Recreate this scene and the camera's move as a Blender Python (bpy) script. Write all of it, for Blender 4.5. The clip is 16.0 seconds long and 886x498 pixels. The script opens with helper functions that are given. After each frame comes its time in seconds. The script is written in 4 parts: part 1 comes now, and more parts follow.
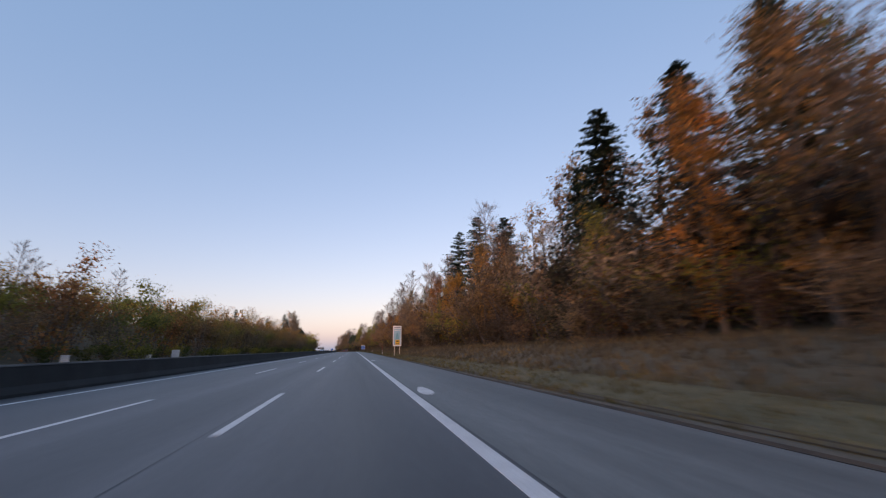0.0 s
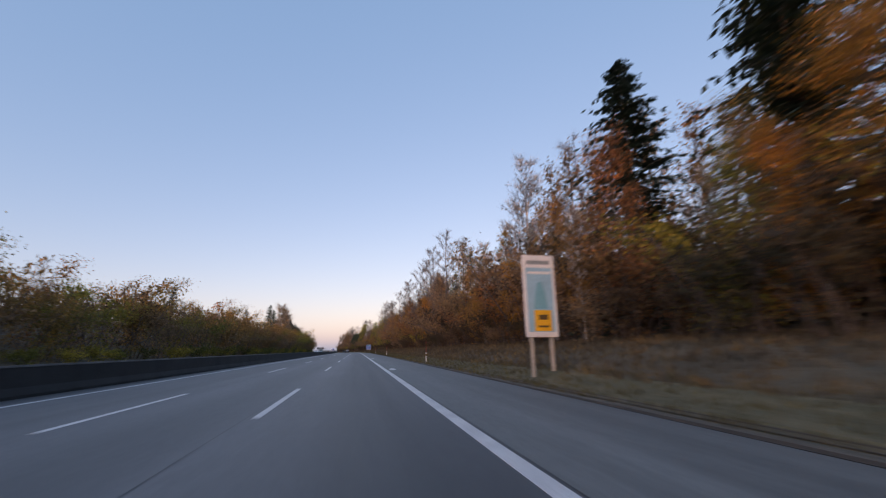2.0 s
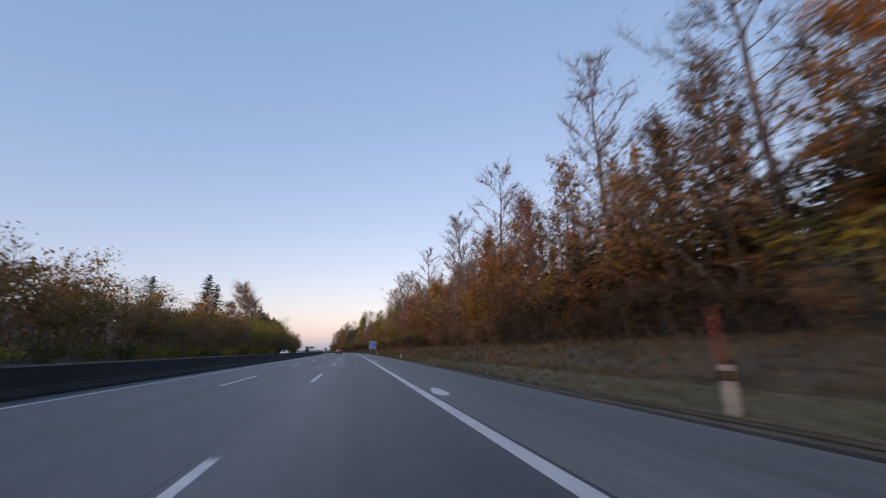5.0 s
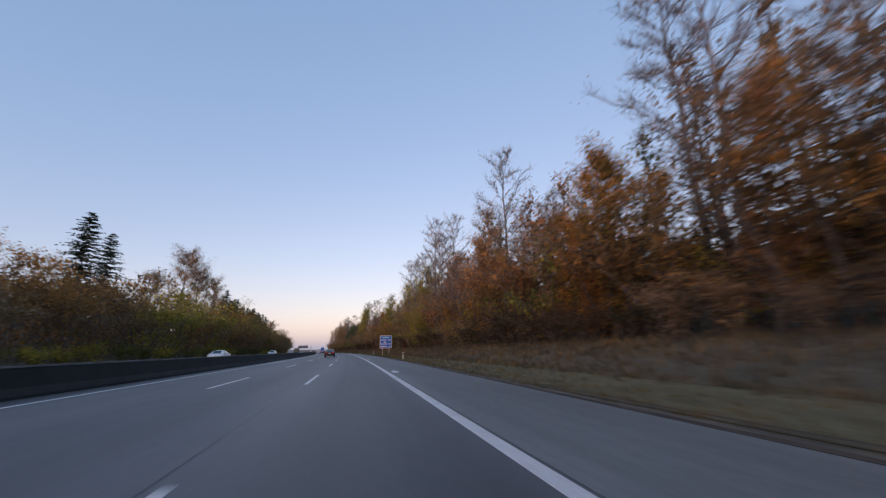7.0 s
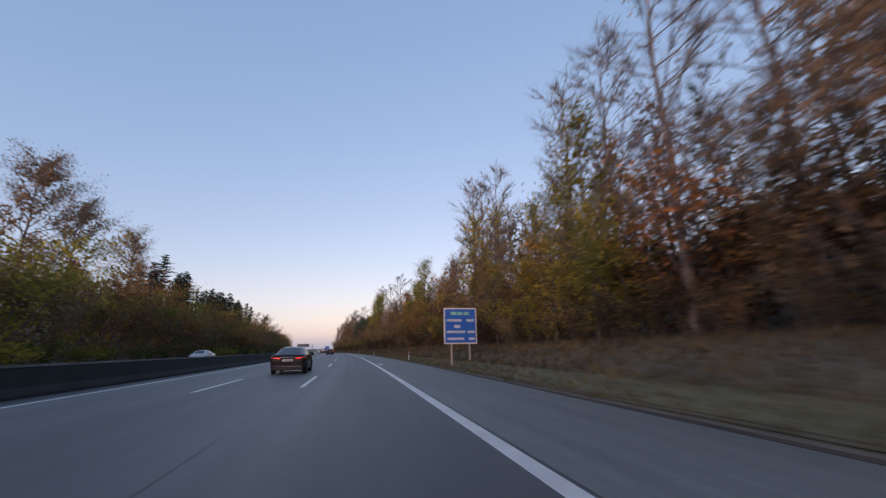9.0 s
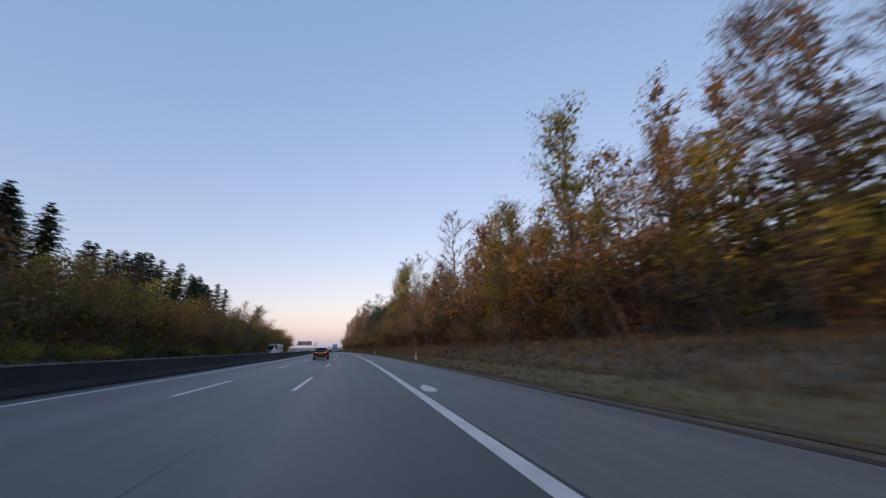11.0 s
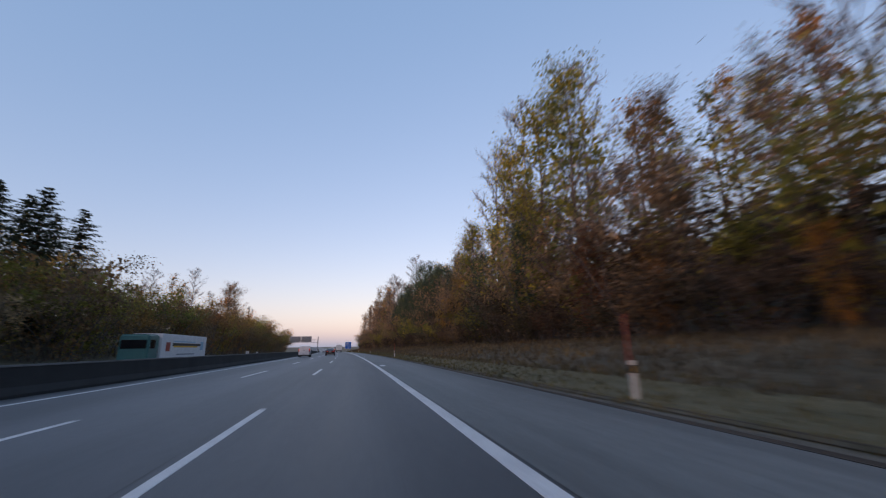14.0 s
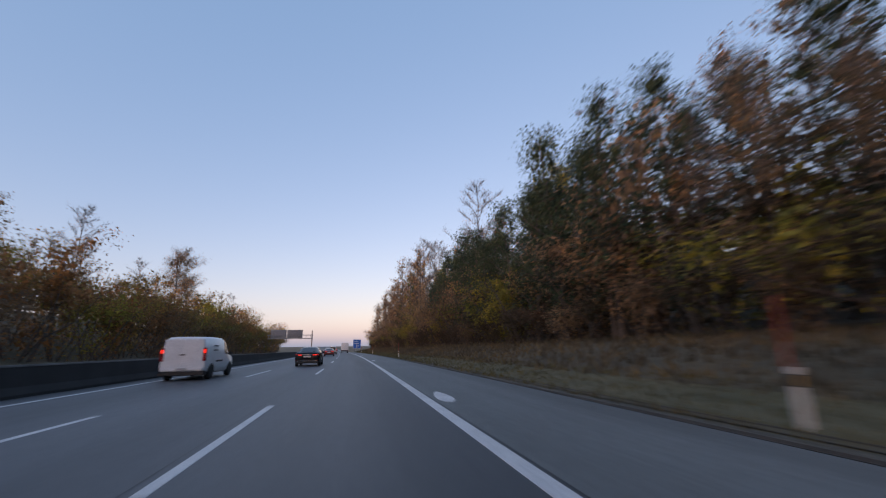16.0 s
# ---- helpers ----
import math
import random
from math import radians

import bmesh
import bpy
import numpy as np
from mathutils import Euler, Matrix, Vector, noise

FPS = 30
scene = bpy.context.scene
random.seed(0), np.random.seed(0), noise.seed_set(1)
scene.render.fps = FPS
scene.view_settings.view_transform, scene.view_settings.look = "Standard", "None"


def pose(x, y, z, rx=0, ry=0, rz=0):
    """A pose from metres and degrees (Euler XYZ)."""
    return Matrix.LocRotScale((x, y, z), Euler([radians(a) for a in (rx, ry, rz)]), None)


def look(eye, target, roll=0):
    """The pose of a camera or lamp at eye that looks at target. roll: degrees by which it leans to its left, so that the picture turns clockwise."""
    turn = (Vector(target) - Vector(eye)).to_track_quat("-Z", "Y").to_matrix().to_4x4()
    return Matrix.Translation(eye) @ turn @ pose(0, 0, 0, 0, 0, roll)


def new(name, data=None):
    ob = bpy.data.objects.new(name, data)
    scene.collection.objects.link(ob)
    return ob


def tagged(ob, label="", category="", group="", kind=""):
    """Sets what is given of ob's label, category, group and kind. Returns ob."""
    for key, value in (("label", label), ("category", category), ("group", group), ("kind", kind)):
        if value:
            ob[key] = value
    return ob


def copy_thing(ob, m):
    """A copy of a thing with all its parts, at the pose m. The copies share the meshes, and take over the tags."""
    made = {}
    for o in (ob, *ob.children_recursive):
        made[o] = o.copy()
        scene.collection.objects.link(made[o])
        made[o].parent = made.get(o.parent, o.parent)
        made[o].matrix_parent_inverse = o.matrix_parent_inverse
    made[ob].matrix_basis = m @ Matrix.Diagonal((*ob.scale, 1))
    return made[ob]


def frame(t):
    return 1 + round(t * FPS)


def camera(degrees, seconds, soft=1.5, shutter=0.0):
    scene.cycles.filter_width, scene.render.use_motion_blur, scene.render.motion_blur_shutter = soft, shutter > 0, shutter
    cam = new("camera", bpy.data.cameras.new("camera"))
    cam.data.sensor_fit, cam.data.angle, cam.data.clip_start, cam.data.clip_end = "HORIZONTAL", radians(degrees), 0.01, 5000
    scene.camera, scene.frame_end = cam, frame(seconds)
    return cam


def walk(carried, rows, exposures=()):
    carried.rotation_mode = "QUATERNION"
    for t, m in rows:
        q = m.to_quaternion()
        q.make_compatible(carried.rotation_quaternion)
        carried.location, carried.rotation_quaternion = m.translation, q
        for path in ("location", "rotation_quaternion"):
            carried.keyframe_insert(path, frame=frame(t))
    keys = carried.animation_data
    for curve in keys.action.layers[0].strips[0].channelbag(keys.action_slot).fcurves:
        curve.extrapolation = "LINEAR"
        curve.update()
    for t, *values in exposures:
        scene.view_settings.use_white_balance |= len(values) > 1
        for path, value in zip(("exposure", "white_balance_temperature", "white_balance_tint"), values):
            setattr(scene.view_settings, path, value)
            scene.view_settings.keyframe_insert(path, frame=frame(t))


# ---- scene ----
# ---------------------------------------------------------------- road line
# The road runs along s (metres), x is the offset to its right. It is straight, then bends gently to the left.
BEND_AT = (0.0, 120.0, 180.0, 240.0, 300.0, 360.0, 420.0, 480.0, 560.0, 640.0, 760.0, 900.0)
BEND_BY = (0.0, 0.0, 0.00004, 0.00040, 0.00050, 0.00051, 0.00038, 0.00035, 0.00022, 0.00013, 0.00005, 0.0)
S_LINE = np.arange(-400.0, 3001.0, 5.0)
_k = np.interp(S_LINE, BEND_AT, BEND_BY, left=0.0, right=0.0)
HEAD = np.concatenate(([0.0], np.cumsum((_k[1:] + _k[:-1]) * 2.5)))
_mid = (HEAD[1:] + HEAD[:-1]) / 2
LINE_X = np.concatenate(([0.0], np.cumsum(-np.sin(_mid) * 5.0)))
LINE_Y = np.concatenate(([0.0], np.cumsum(np.cos(_mid) * 5.0))) - 400.0


CREST_FROM, CREST_RADIUS = 0.0, 57143.0   # the road arches gently over a long crest


def drop(s):
    """Height of the road: the long crest, then level land beyond it."""
    return -max(0.0, min(s, 700.0) - CREST_FROM) ** 2 / (2 * CREST_RADIUS)


def heading(s):
    return float(np.interp(s, S_LINE, HEAD))


def road_point(x, s, z=0.0):
    a = heading(s)
    return Vector((float(np.interp(s, S_LINE, LINE_X)) + x * math.cos(a),
                   float(np.interp(s, S_LINE, LINE_Y)) + x * math.sin(a), z + drop(s)))


def place(x, s, z=0.0, turn=0.0, size=1.0, tall=1.0):
    """Pose at offset x and way s, turned with the road and then by turn degrees."""
    m = Matrix.Translation(road_point(x, s, z)) @ Matrix.Rotation(heading(s) + radians(turn), 4, "Z")
    return m @ Matrix.Diagonal((size, size, size * tall, 1.0))


def lay(x, s, z=0.0, turn=0.0, size=1.0):
    """Like place(), but tilted with the road's slope: for what lies or stands on the asphalt."""
    return place(x, s, z) @ Matrix.Rotation(-max(0.0, s - CREST_FROM) / CREST_RADIUS, 4, "X") @ Matrix.Rotation(radians(turn), 4, "Z") @ Matrix.Diagonal((size, size, size, 1.0))


# ---------------------------------------------------------------- camera
EYE_HEIGHT, LEAN = 1.250, -0.756
DRIFT_AT = (0.0, 0.5, 1.0, 2.0, 3.0, 5.5, 7.0, 9.0, 11.5, 13.0, 14.5, 16.0)
DRIFT_X = (0.08, 0.09, 0.03, -0.09, -0.31, -0.355, -0.256, -0.213, -0.074, -0.06, -0.01, -0.094)
DRIFT_YAW = (-12.54, -12.38, -12.27, -12.15, -12.43, -12.72, -12.69, -12.37, -12.23, -12.45, -12.28, -12.35)
DRIFT_TILT = (14.0, 14.0, 14.03, 14.09, 14.145, 14.09, 14.115, 14.07, 13.95, 13.953, 13.96, 13.971)


def driven(t):
    return 25.805 * t + 0.21876 * t * t - 0.0083278 * t ** 3


def eye_pose(t):
    s = driven(t)
    yaw = radians(float(np.interp(t, DRIFT_AT, DRIFT_YAW))) + heading(s)
    up, lean = radians(float(np.interp(t, DRIFT_AT, DRIFT_TILT))) - max(0.0, s - CREST_FROM) / CREST_RADIUS, radians(LEAN)
    ahead = Vector((-math.sin(yaw) * math.cos(up), math.cos(yaw) * math.cos(up), math.sin(up)))
    right = Vector((math.cos(yaw), math.sin(yaw), 0.0))
    over = right.cross(ahead)
    r = right * math.cos(lean) + over * math.sin(lean)
    u = over * math.cos(lean) - right * math.sin(lean)
    m = Matrix((r, u, -ahead)).transposed().to_4x4()
    m.translation = road_point(float(np.interp(t, DRIFT_AT, DRIFT_X)), s, EYE_HEIGHT)
    return m


cam = camera(96.43, 16.0, soft=1.15, shutter=0.38)
walk(cam, [(k * 0.5, eye_pose(k * 0.5)) for k in range(33)], [(0.0, 1.77, 7300, 27), (16.0, 1.77, 7300, 27)])

# ---------------------------------------------------------------- dusk light
SUN_UP, SUN_ROUND = 8.0, 212.0
world = bpy.data.worlds.new("dusk_sky")
scene.world = world
world.use_nodes = True
wn = world.node_tree
sky = wn.nodes.new("ShaderNodeTexSky")
sky.sky_type = "NISHITA"
sky.sun_disc = False
sky.sun_elevation, sky.sun_rotation = radians(SUN_UP), radians(SUN_ROUND)
sky.air_density, sky.dust_density, sky.ozone_density = 1.0, 1.35, 1.0
wn.nodes["Background"].inputs["Strength"].default_value = 0.15
# the clear-sky model, thinned, over the even blue of multiply scattered twilight
_sky_part = wn.nodes.new("ShaderNodeMix")
_sky_part.data_type, _sky_part.blend_type = "RGBA", "MULTIPLY"
_sky_part.inputs[0].default_value, _sky_part.inputs[7].default_value = 1.0, (0.398, 0.305, 0.276, 1)
wn.links.new(sky.outputs["Color"], _sky_part.inputs[6])
_twilight = wn.nodes.new("ShaderNodeMix")
_twilight.data_type, _twilight.blend_type = "RGBA", "ADD"
_twilight.inputs[0].default_value, _twilight.inputs[7].default_value = 1.0, (0.156, 0.492, 0.930, 1)
wn.links.new(_sky_part.outputs[2], _twilight.inputs[6])
wn.links.new(_twilight.outputs[2], wn.nodes["Background"].inputs["Color"])

sun_lamp = bpy.data.lights.new("low_sun", "SUN")
sun_lamp.energy, sun_lamp.angle, sun_lamp.color = 0.17, radians(40), (1.0, 0.88, 0.78)
sun = new("low_sun", sun_lamp)
_a = radians(SUN_ROUND)
sun.matrix_world = look((0, 0, 60), Vector((0, 0, 60)) - Vector((math.sin(_a), math.cos(_a), math.tan(radians(SUN_UP)))))


# ---------------------------------------------------------------- materials
def _nodes(name):
    m = bpy.data.materials.new(name)
    m.use_nodes = True
    t = m.node_tree
    return m, t, t.nodes["Principled BSDF"]


def _noise(t, coord, scale, detail=4.0, rough=0.6, stretch=(1, 1, 1)):
    mp = t.nodes.new("ShaderNodeMapping")
    mp.inputs["Scale"].default_value = stretch
    t.links.new(coord, mp.inputs["Vector"])
    n = t.nodes.new("ShaderNodeTexNoise")
    n.inputs["Scale"].default_value, n.inputs["Detail"].default_value = scale, detail
    n.inputs["Roughness"].default_value = rough
    t.links.new(mp.outputs["Vector"], n.inputs["Vector"])
    return n.outputs["Fac"]


def _ramp(t, fac, stops):
    r = t.nodes.new("ShaderNodeValToRGB")
    while len(r.color_ramp.elements) < len(stops):
        r.color_ramp.elements.new(0.5)
    for e, (p, c) in zip(r.color_ramp.elements, stops):
        e.position, e.color = p, (*c, 1)
    t.links.new(fac, r.inputs["Fac"])
    return r.outputs["Color"]


def _mix(t, fac, a, b, how="MIX"):
    m = t.nodes.new("ShaderNodeMix")
    m.data_type, m.blend_type = "RGBA", how
    for sock, v in ((m.inputs[0], fac), (m.inputs[6], a), (m.inputs[7], b)):
        if isinstance(v, (int, float)):
            sock.default_value = v
        elif isinstance(v, tuple):
            sock.default_value = (*v, 1)
        else:
            t.links.new(v, sock)
    return m.outputs[2]


def _bump(t, bsdf, fac, strength, dist):
    b = t.nodes.new("ShaderNodeBump")
    b.inputs["Strength"].default_value, b.inputs["Distance"].default_value = strength, dist
    t.links.new(fac, b.inputs["Height"])
    t.links.new(b.outputs["Normal"], bsdf.inputs["Normal"])


def surface(name, dark, light, rough=0.7, big=0.6, fine=14.0, bump=0.3, dist=0.01, metal=0.0, uv=False, stretch=(1, 1, 1), spread=0.5, spec=0.5):
    """A weathered surface: large patches and fine grain between two colours."""
    m, t, p = _nodes(name)
    tc = t.nodes.new("ShaderNodeTexCoord")
    co = tc.outputs["UV"] if uv else tc.outputs["Object"]
    n1 = _noise(t, co, big, 5.0, 0.6, stretch)
    n2 = _noise(t, co, fine, 3.0, 0.7)
    c = _ramp(t, n1, [(0.5 - spread / 2, dark), (0.5 + spread / 2, light)])
    g = _ramp(t, n2, [(0.3, (0.72, 0.72, 0.72)), (0.7, (1.2, 1.2, 1.2))])
    t.links.new(_mix(t, 1.0, c, g, "MULTIPLY"), p.inputs["Base Color"])
    p.inputs["Roughness"].default_value, p.inputs["Metallic"].default_value = rough, metal
    p.inputs["Specular IOR Level"].default_value = spec
    if bump:
        _bump(t, p, n2, bump, dist)
    return m


def leaves(name, tones, rough=0.7, thin=0.35):
    """Foliage: a tone for each tree, a shade for each leaf, some light through."""
    m, t, p = _nodes(name)
    oi = t.nodes.new("ShaderNodeObjectInfo")
    ge = t.nodes.new("ShaderNodeNewGeometry")
    k = len(tones)
    tone = _ramp(t, oi.outputs["Random"], [(i / max(k - 1, 1), c) for i, c in enumerate(tones)])
    shade = _ramp(t, ge.outputs["Random Per Island"], [(0.0, (0.62, 0.60, 0.62)), (0.6, (1.0, 1.0, 1.0)), (1.0, (1.40, 1.34, 1.15))])
    c = _mix(t, 1.0, tone, shade, "MULTIPLY")
    # boughs that turned sooner or later than the rest of the tree
    co = t.nodes.new("ShaderNodeTexCoord").outputs["Object"]
    bough = _noise(t, co, 0.42, 2.0, 0.5)
    c = _mix(t, 1.0, c, _ramp(t, bough, [(0.34, (0.66, 0.72, 0.80)), (0.52, (1.0, 1.0, 1.0)), (0.68, (1.36, 1.18, 0.92))]), "MULTIPLY")
    t.links.new(c, p.inputs["Base Color"])
    p.inputs["Roughness"].default_value = rough
    p.inputs["Specular IOR Level"].default_value = 0.2
    tr = t.nodes.new("ShaderNodeBsdfTranslucent")
    t.links.new(c, tr.inputs["Color"])
    ms = t.nodes.new("ShaderNodeMixShader")
    ms.inputs["Fac"].default_value = thin
    t.links.new(p.outputs["BSDF"], ms.inputs[1])
    t.links.new(tr.outputs["BSDF"], ms.inputs[2])
    t.links.new(ms.outputs["Shader"], t.nodes["Material Output"].inputs["Surface"])
    return m


def asphalt(name, base, rough, tracks, wear=()):
    """Road surface in road coordinates (u across, v along): grain, long wheel tracks, patches."""
    m, t, p = _nodes(name)
    uv = t.nodes.new("ShaderNodeTexCoord").outputs["UV"]
    lanes = _noise(t, uv, 1.0, 2.0, 0.5, (0.55, 0.004, 1))
    drag = _noise(t, uv, 1.0, 4.0, 0.6, (2.2, 0.05, 1))
    blot = _noise(t, uv, 0.35, 4.0, 0.6, (1, 0.35, 1))
    grain = _noise(t, uv, 55.0, 2.0, 0.8)
    c = _ramp(t, lanes, [(0.3, tuple(v * (1 - tracks) for v in base)), (0.7, tuple(v * (1 + tracks) for v in base))])
    c = _mix(t, 1.0, c, _ramp(t, drag, [(0.3, (0.82, 0.82, 0.82)), (0.7, (1.15, 1.15, 1.15))]), "MULTIPLY")
    c = _mix(t, 1.0, c, _ramp(t, blot, [(0.25, (0.85, 0.85, 0.85)), (0.75, (1.12, 1.12, 1.12))]), "MULTIPLY")
    c = _mix(t, 1.0, c, _ramp(t, grain, [(0.25, (0.6, 0.6, 0.62)), (0.75, (1.4, 1.4, 1.38))]), "MULTIPLY")
    speck = _noise(t, uv, 7.0, 4.0, 0.75, (1, 0.4, 1))
    c = _mix(t, 1.0, c, _ramp(t, speck, [(0.3, (0.84, 0.84, 0.85)), (0.7, (1.14, 1.14, 1.13))]), "MULTIPLY")
    if wear:
        # oil and rubber worn into the lanes: (offset across the road, tone)
        sep = t.nodes.new("ShaderNodeSeparateXYZ")
        t.links.new(uv, sep.inputs[0])
        across = t.nodes.new("ShaderNodeMapRange")
        across.inputs["From Min"].default_value, across.inputs["From Max"].default_value = wear[0][0], wear[-1][0]
        t.links.new(sep.outputs["X"], across.inputs["Value"])
        span = wear[-1][0] - wear[0][0]
        c = _mix(t, 1.0, c, _ramp(t, across.outputs["Result"], [((u - wear[0][0]) / span, (v, v, v)) for u, v in wear]), "MULTIPLY")
    t.links.new(c, p.inputs["Base Color"])
    r = t.nodes.new("ShaderNodeMapRange")
    r.inputs["To Min"].default_value, r.inputs["To Max"].default_value = rough - 0.12, rough + 0.1
    t.links.new(drag, r.inputs["Value"])
    t.links.new(r.outputs["Result"], p.inputs["Roughness"])
    _bump(t, p, grain, 0.35, 0.004)
    return m


M_LANE = asphalt("lane_asphalt", (0.080, 0.083, 0.087), 0.58, 0.30, ((-9.6, 0.85), (-8.0, 1.0), (-6.8, 0.9), (-5.1, 1.1), (-4.3, 1.02), (-3.4, 0.9), (-2.0, 1.14), (-1.1, 1.08), (-0.1, 0.84), (0.5, 0.72), (1.1, 0.8), (1.8, 1.05)))
M_SHOULDER = asphalt("shoulder_asphalt", (0.150, 0.158, 0.152), 0.66, 0.16)
M_OPPOSITE = asphalt("opposite_asphalt", (0.065, 0.066, 0.069), 0.65, 0.15)
M_PAINT = surface("worn_road_paint", (0.50, 0.50, 0.50), (0.72, 0.72, 0.70), 0.6, 1.5, 30, 0.2, 0.003)
M_SEAM = surface("tar_seam", (0.018, 0.018, 0.02), (0.03, 0.03, 0.03), 0.5, 2, 30, 0.2)
M_GUTTER = surface("gutter_dirt", (0.025, 0.02, 0.016), (0.075, 0.06, 0.045), 0.9, 0.8, 12, 0.8, 0.03)
M_EDGING = surface("pale_gravel_soil", (0.045, 0.043, 0.034), (0.150, 0.138, 0.108), 0.95, 1.3, 16, 0.9, 0.03, uv=True, stretch=(3, 0.5, 1))
M_GRASSY = surface("short_verge_grass", (0.070, 0.070, 0.036), (0.165, 0.145, 0.082), 0.95, 1.2, 12, 0.9, 0.04, uv=True, stretch=(1.5, 0.35, 1))
M_GROUND = surface("autumn_grass_soil", (0.050, 0.048, 0.030), (0.138, 0.116, 0.074), 0.95, 0.35, 7, 0.9, 0.05)
# barrier sides nearly black, the cap strip on top a paler grey
M_BARRIER = surface("near_black_concrete", (0.012, 0.013, 0.014), (0.032, 0.033, 0.034), 0.9, 0.8, 18, 0.4, 0.01)
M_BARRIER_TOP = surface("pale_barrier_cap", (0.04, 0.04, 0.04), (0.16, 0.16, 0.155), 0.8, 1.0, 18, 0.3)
M_BARK = surface("grey_brown_bark", (0.055, 0.046, 0.040), (0.16, 0.135, 0.115), 0.95, 3, 25, 0.8, 0.02, stretch=(1, 1, 0.25))
M_GREYTWIG = surface("pale_grey_twig_bark", (0.08, 0.07, 0.07), (0.21, 0.19, 0.19), 0.95, 3, 25, 0.3)
M_BIRCH = surface("white_birch_bark", (0.12, 0.11, 0.10), (0.60, 0.58, 0.54), 0.8, 4, 20, 0.4, 0.01, stretch=(1, 1, 3), spread=0.25)
M_TWIG = surface("bare_twig_bark", (0.07, 0.056, 0.05), (0.17, 0.14, 0.125), 0.95, 3, 25, 0.3)
L_ORANGE = leaves("orange_brown_leaves", [(0.169, 0.108, 0.055), (0.293, 0.167, 0.065), (0.429, 0.241, 0.076), (0.26, 0.184, 0.061), (0.351, 0.158, 0.067), (0.221, 0.139, 0.074)])
L_BROWN = leaves("brown_leaves", [(0.192, 0.124, 0.077), (0.29, 0.192, 0.115), (0.261, 0.192, 0.132), (0.329, 0.235, 0.134)])
L_GOLD = leaves("golden_orange_leaves", [(0.40, 0.20, 0.050), (0.46, 0.255, 0.055), (0.42, 0.180, 0.050)])
L_OLIVE = leaves("yellow_green_leaves", [(0.162, 0.166, 0.04), (0.353, 0.296, 0.058), (0.131, 0.155, 0.045), (0.449, 0.37, 0.073)])
L_PALE = leaves("withered_pale_leaves", [(0.24, 0.185, 0.150), (0.30, 0.240, 0.190), (0.21, 0.180, 0.165)])
L_RED = leaves("red_brown_leaves", [(0.223, 0.085, 0.046), (0.179, 0.089, 0.051), (0.279, 0.138, 0.057)])
# dull shrub tones, darkened further to paint in the shade under the wood
L_DARK = leaves("shade_dark_undergrowth_leaves", [(0.079, 0.057, 0.042), (0.101, 0.073, 0.048), (0.073, 0.067, 0.039), (0.112, 0.069, 0.05)])
L_GREEN = leaves("dull_green_leaves", [(0.086, 0.105, 0.032), (0.128, 0.14, 0.041), (0.101, 0.098, 0.035)])
L_FIR = leaves("dark_needles", [(0.031, 0.055, 0.039), (0.04, 0.067, 0.046), (0.048, 0.071, 0.044)], 0.6, 0.1)
L_PINE = leaves("blue_green_needles", [(0.041, 0.078, 0.052), (0.053, 0.088, 0.055), (0.064, 0.094, 0.052)], 0.6, 0.1)
L_GRASS = leaves("verge_grass", [(0.092, 0.092, 0.036), (0.135, 0.115, 0.052)], 0.8, 0.3)
L_DRY = leaves("dry_brown_grass", [(0.122, 0.104, 0.068), (0.147, 0.119, 0.077)], 0.8, 0.3)


# ---------------------------------------------------------------- mesh helpers
def mesh_object(name, verts, faces, material, parent=None, label=""):
    me = bpy.data.meshes.new(name)
    me.from_pydata([tuple(v) for v in verts], [], [tuple(int(i) for i in f) for f in faces])
    me.materials.append(material)
    me.update()
    ob = new(name, me)
    ob.parent = parent
    return tagged(ob, label)


def part(name, bm, material, parent=None, label="", smooth=False):
    me = bpy.data.meshes.new(name)
    bmesh.ops.recalc_face_normals(bm, faces=bm.faces)
    if smooth:
        for f in bm.faces:
            f.smooth = True
    bm.to_mesh(me)
    bm.free()
    me.materials.append(material)
    ob = new(name, me)
    ob.parent = parent
    return tagged(ob, label)


def box_bm(x0, x1, y0, y1, z0, z1, bevel=0.0, seg=1):
    bm = bmesh.new()
    bmesh.ops.create_cube(bm, size=1.0)
    for v in bm.verts:
        v.co = Vector((x0 + (v.co.x + 0.5) * (x1 - x0), y0 + (v.co.y + 0.5) * (y1 - y0), z0 + (v.co.z + 0.5) * (z1 - z0)))
    if bevel:
        bmesh.ops.bevel(bm, geom=list(bm.edges), offset=bevel, segments=seg, affect="EDGES")
    return bm


def root(name, m, label, category, group="", kind=""):
    e = new(name)
    e.empty_display_size = 0.3
    e.matrix_basis = m
    return tagged(e, label, category, group, kind)


def strip(name, section, s_values, material, parent=None, label=""):
    """Sweeps an open or closed list of (x, z) along the road; keeps road coordinates as UV."""
    n = len(section)
    verts, faces, uvs = [], [], []
    for s in s_values:
        for x, z in section:
            verts.append(road_point(x, s, z))
            uvs.append((x, s))
    for i in range(len(s_values) - 1):
        for j in range(n - 1):
            a = i * n + j
            faces.append((a, a + 1, a + n + 1, a + n))
    ob = mesh_object(name, verts, faces, material, parent, label)
    lay = ob.data.uv_layers.new(name="road")
    flat = [c for lp in ob.data.loops for c in uvs[lp.vertex_index]]
    lay.data.foreach_set("uv", flat)
    return ob


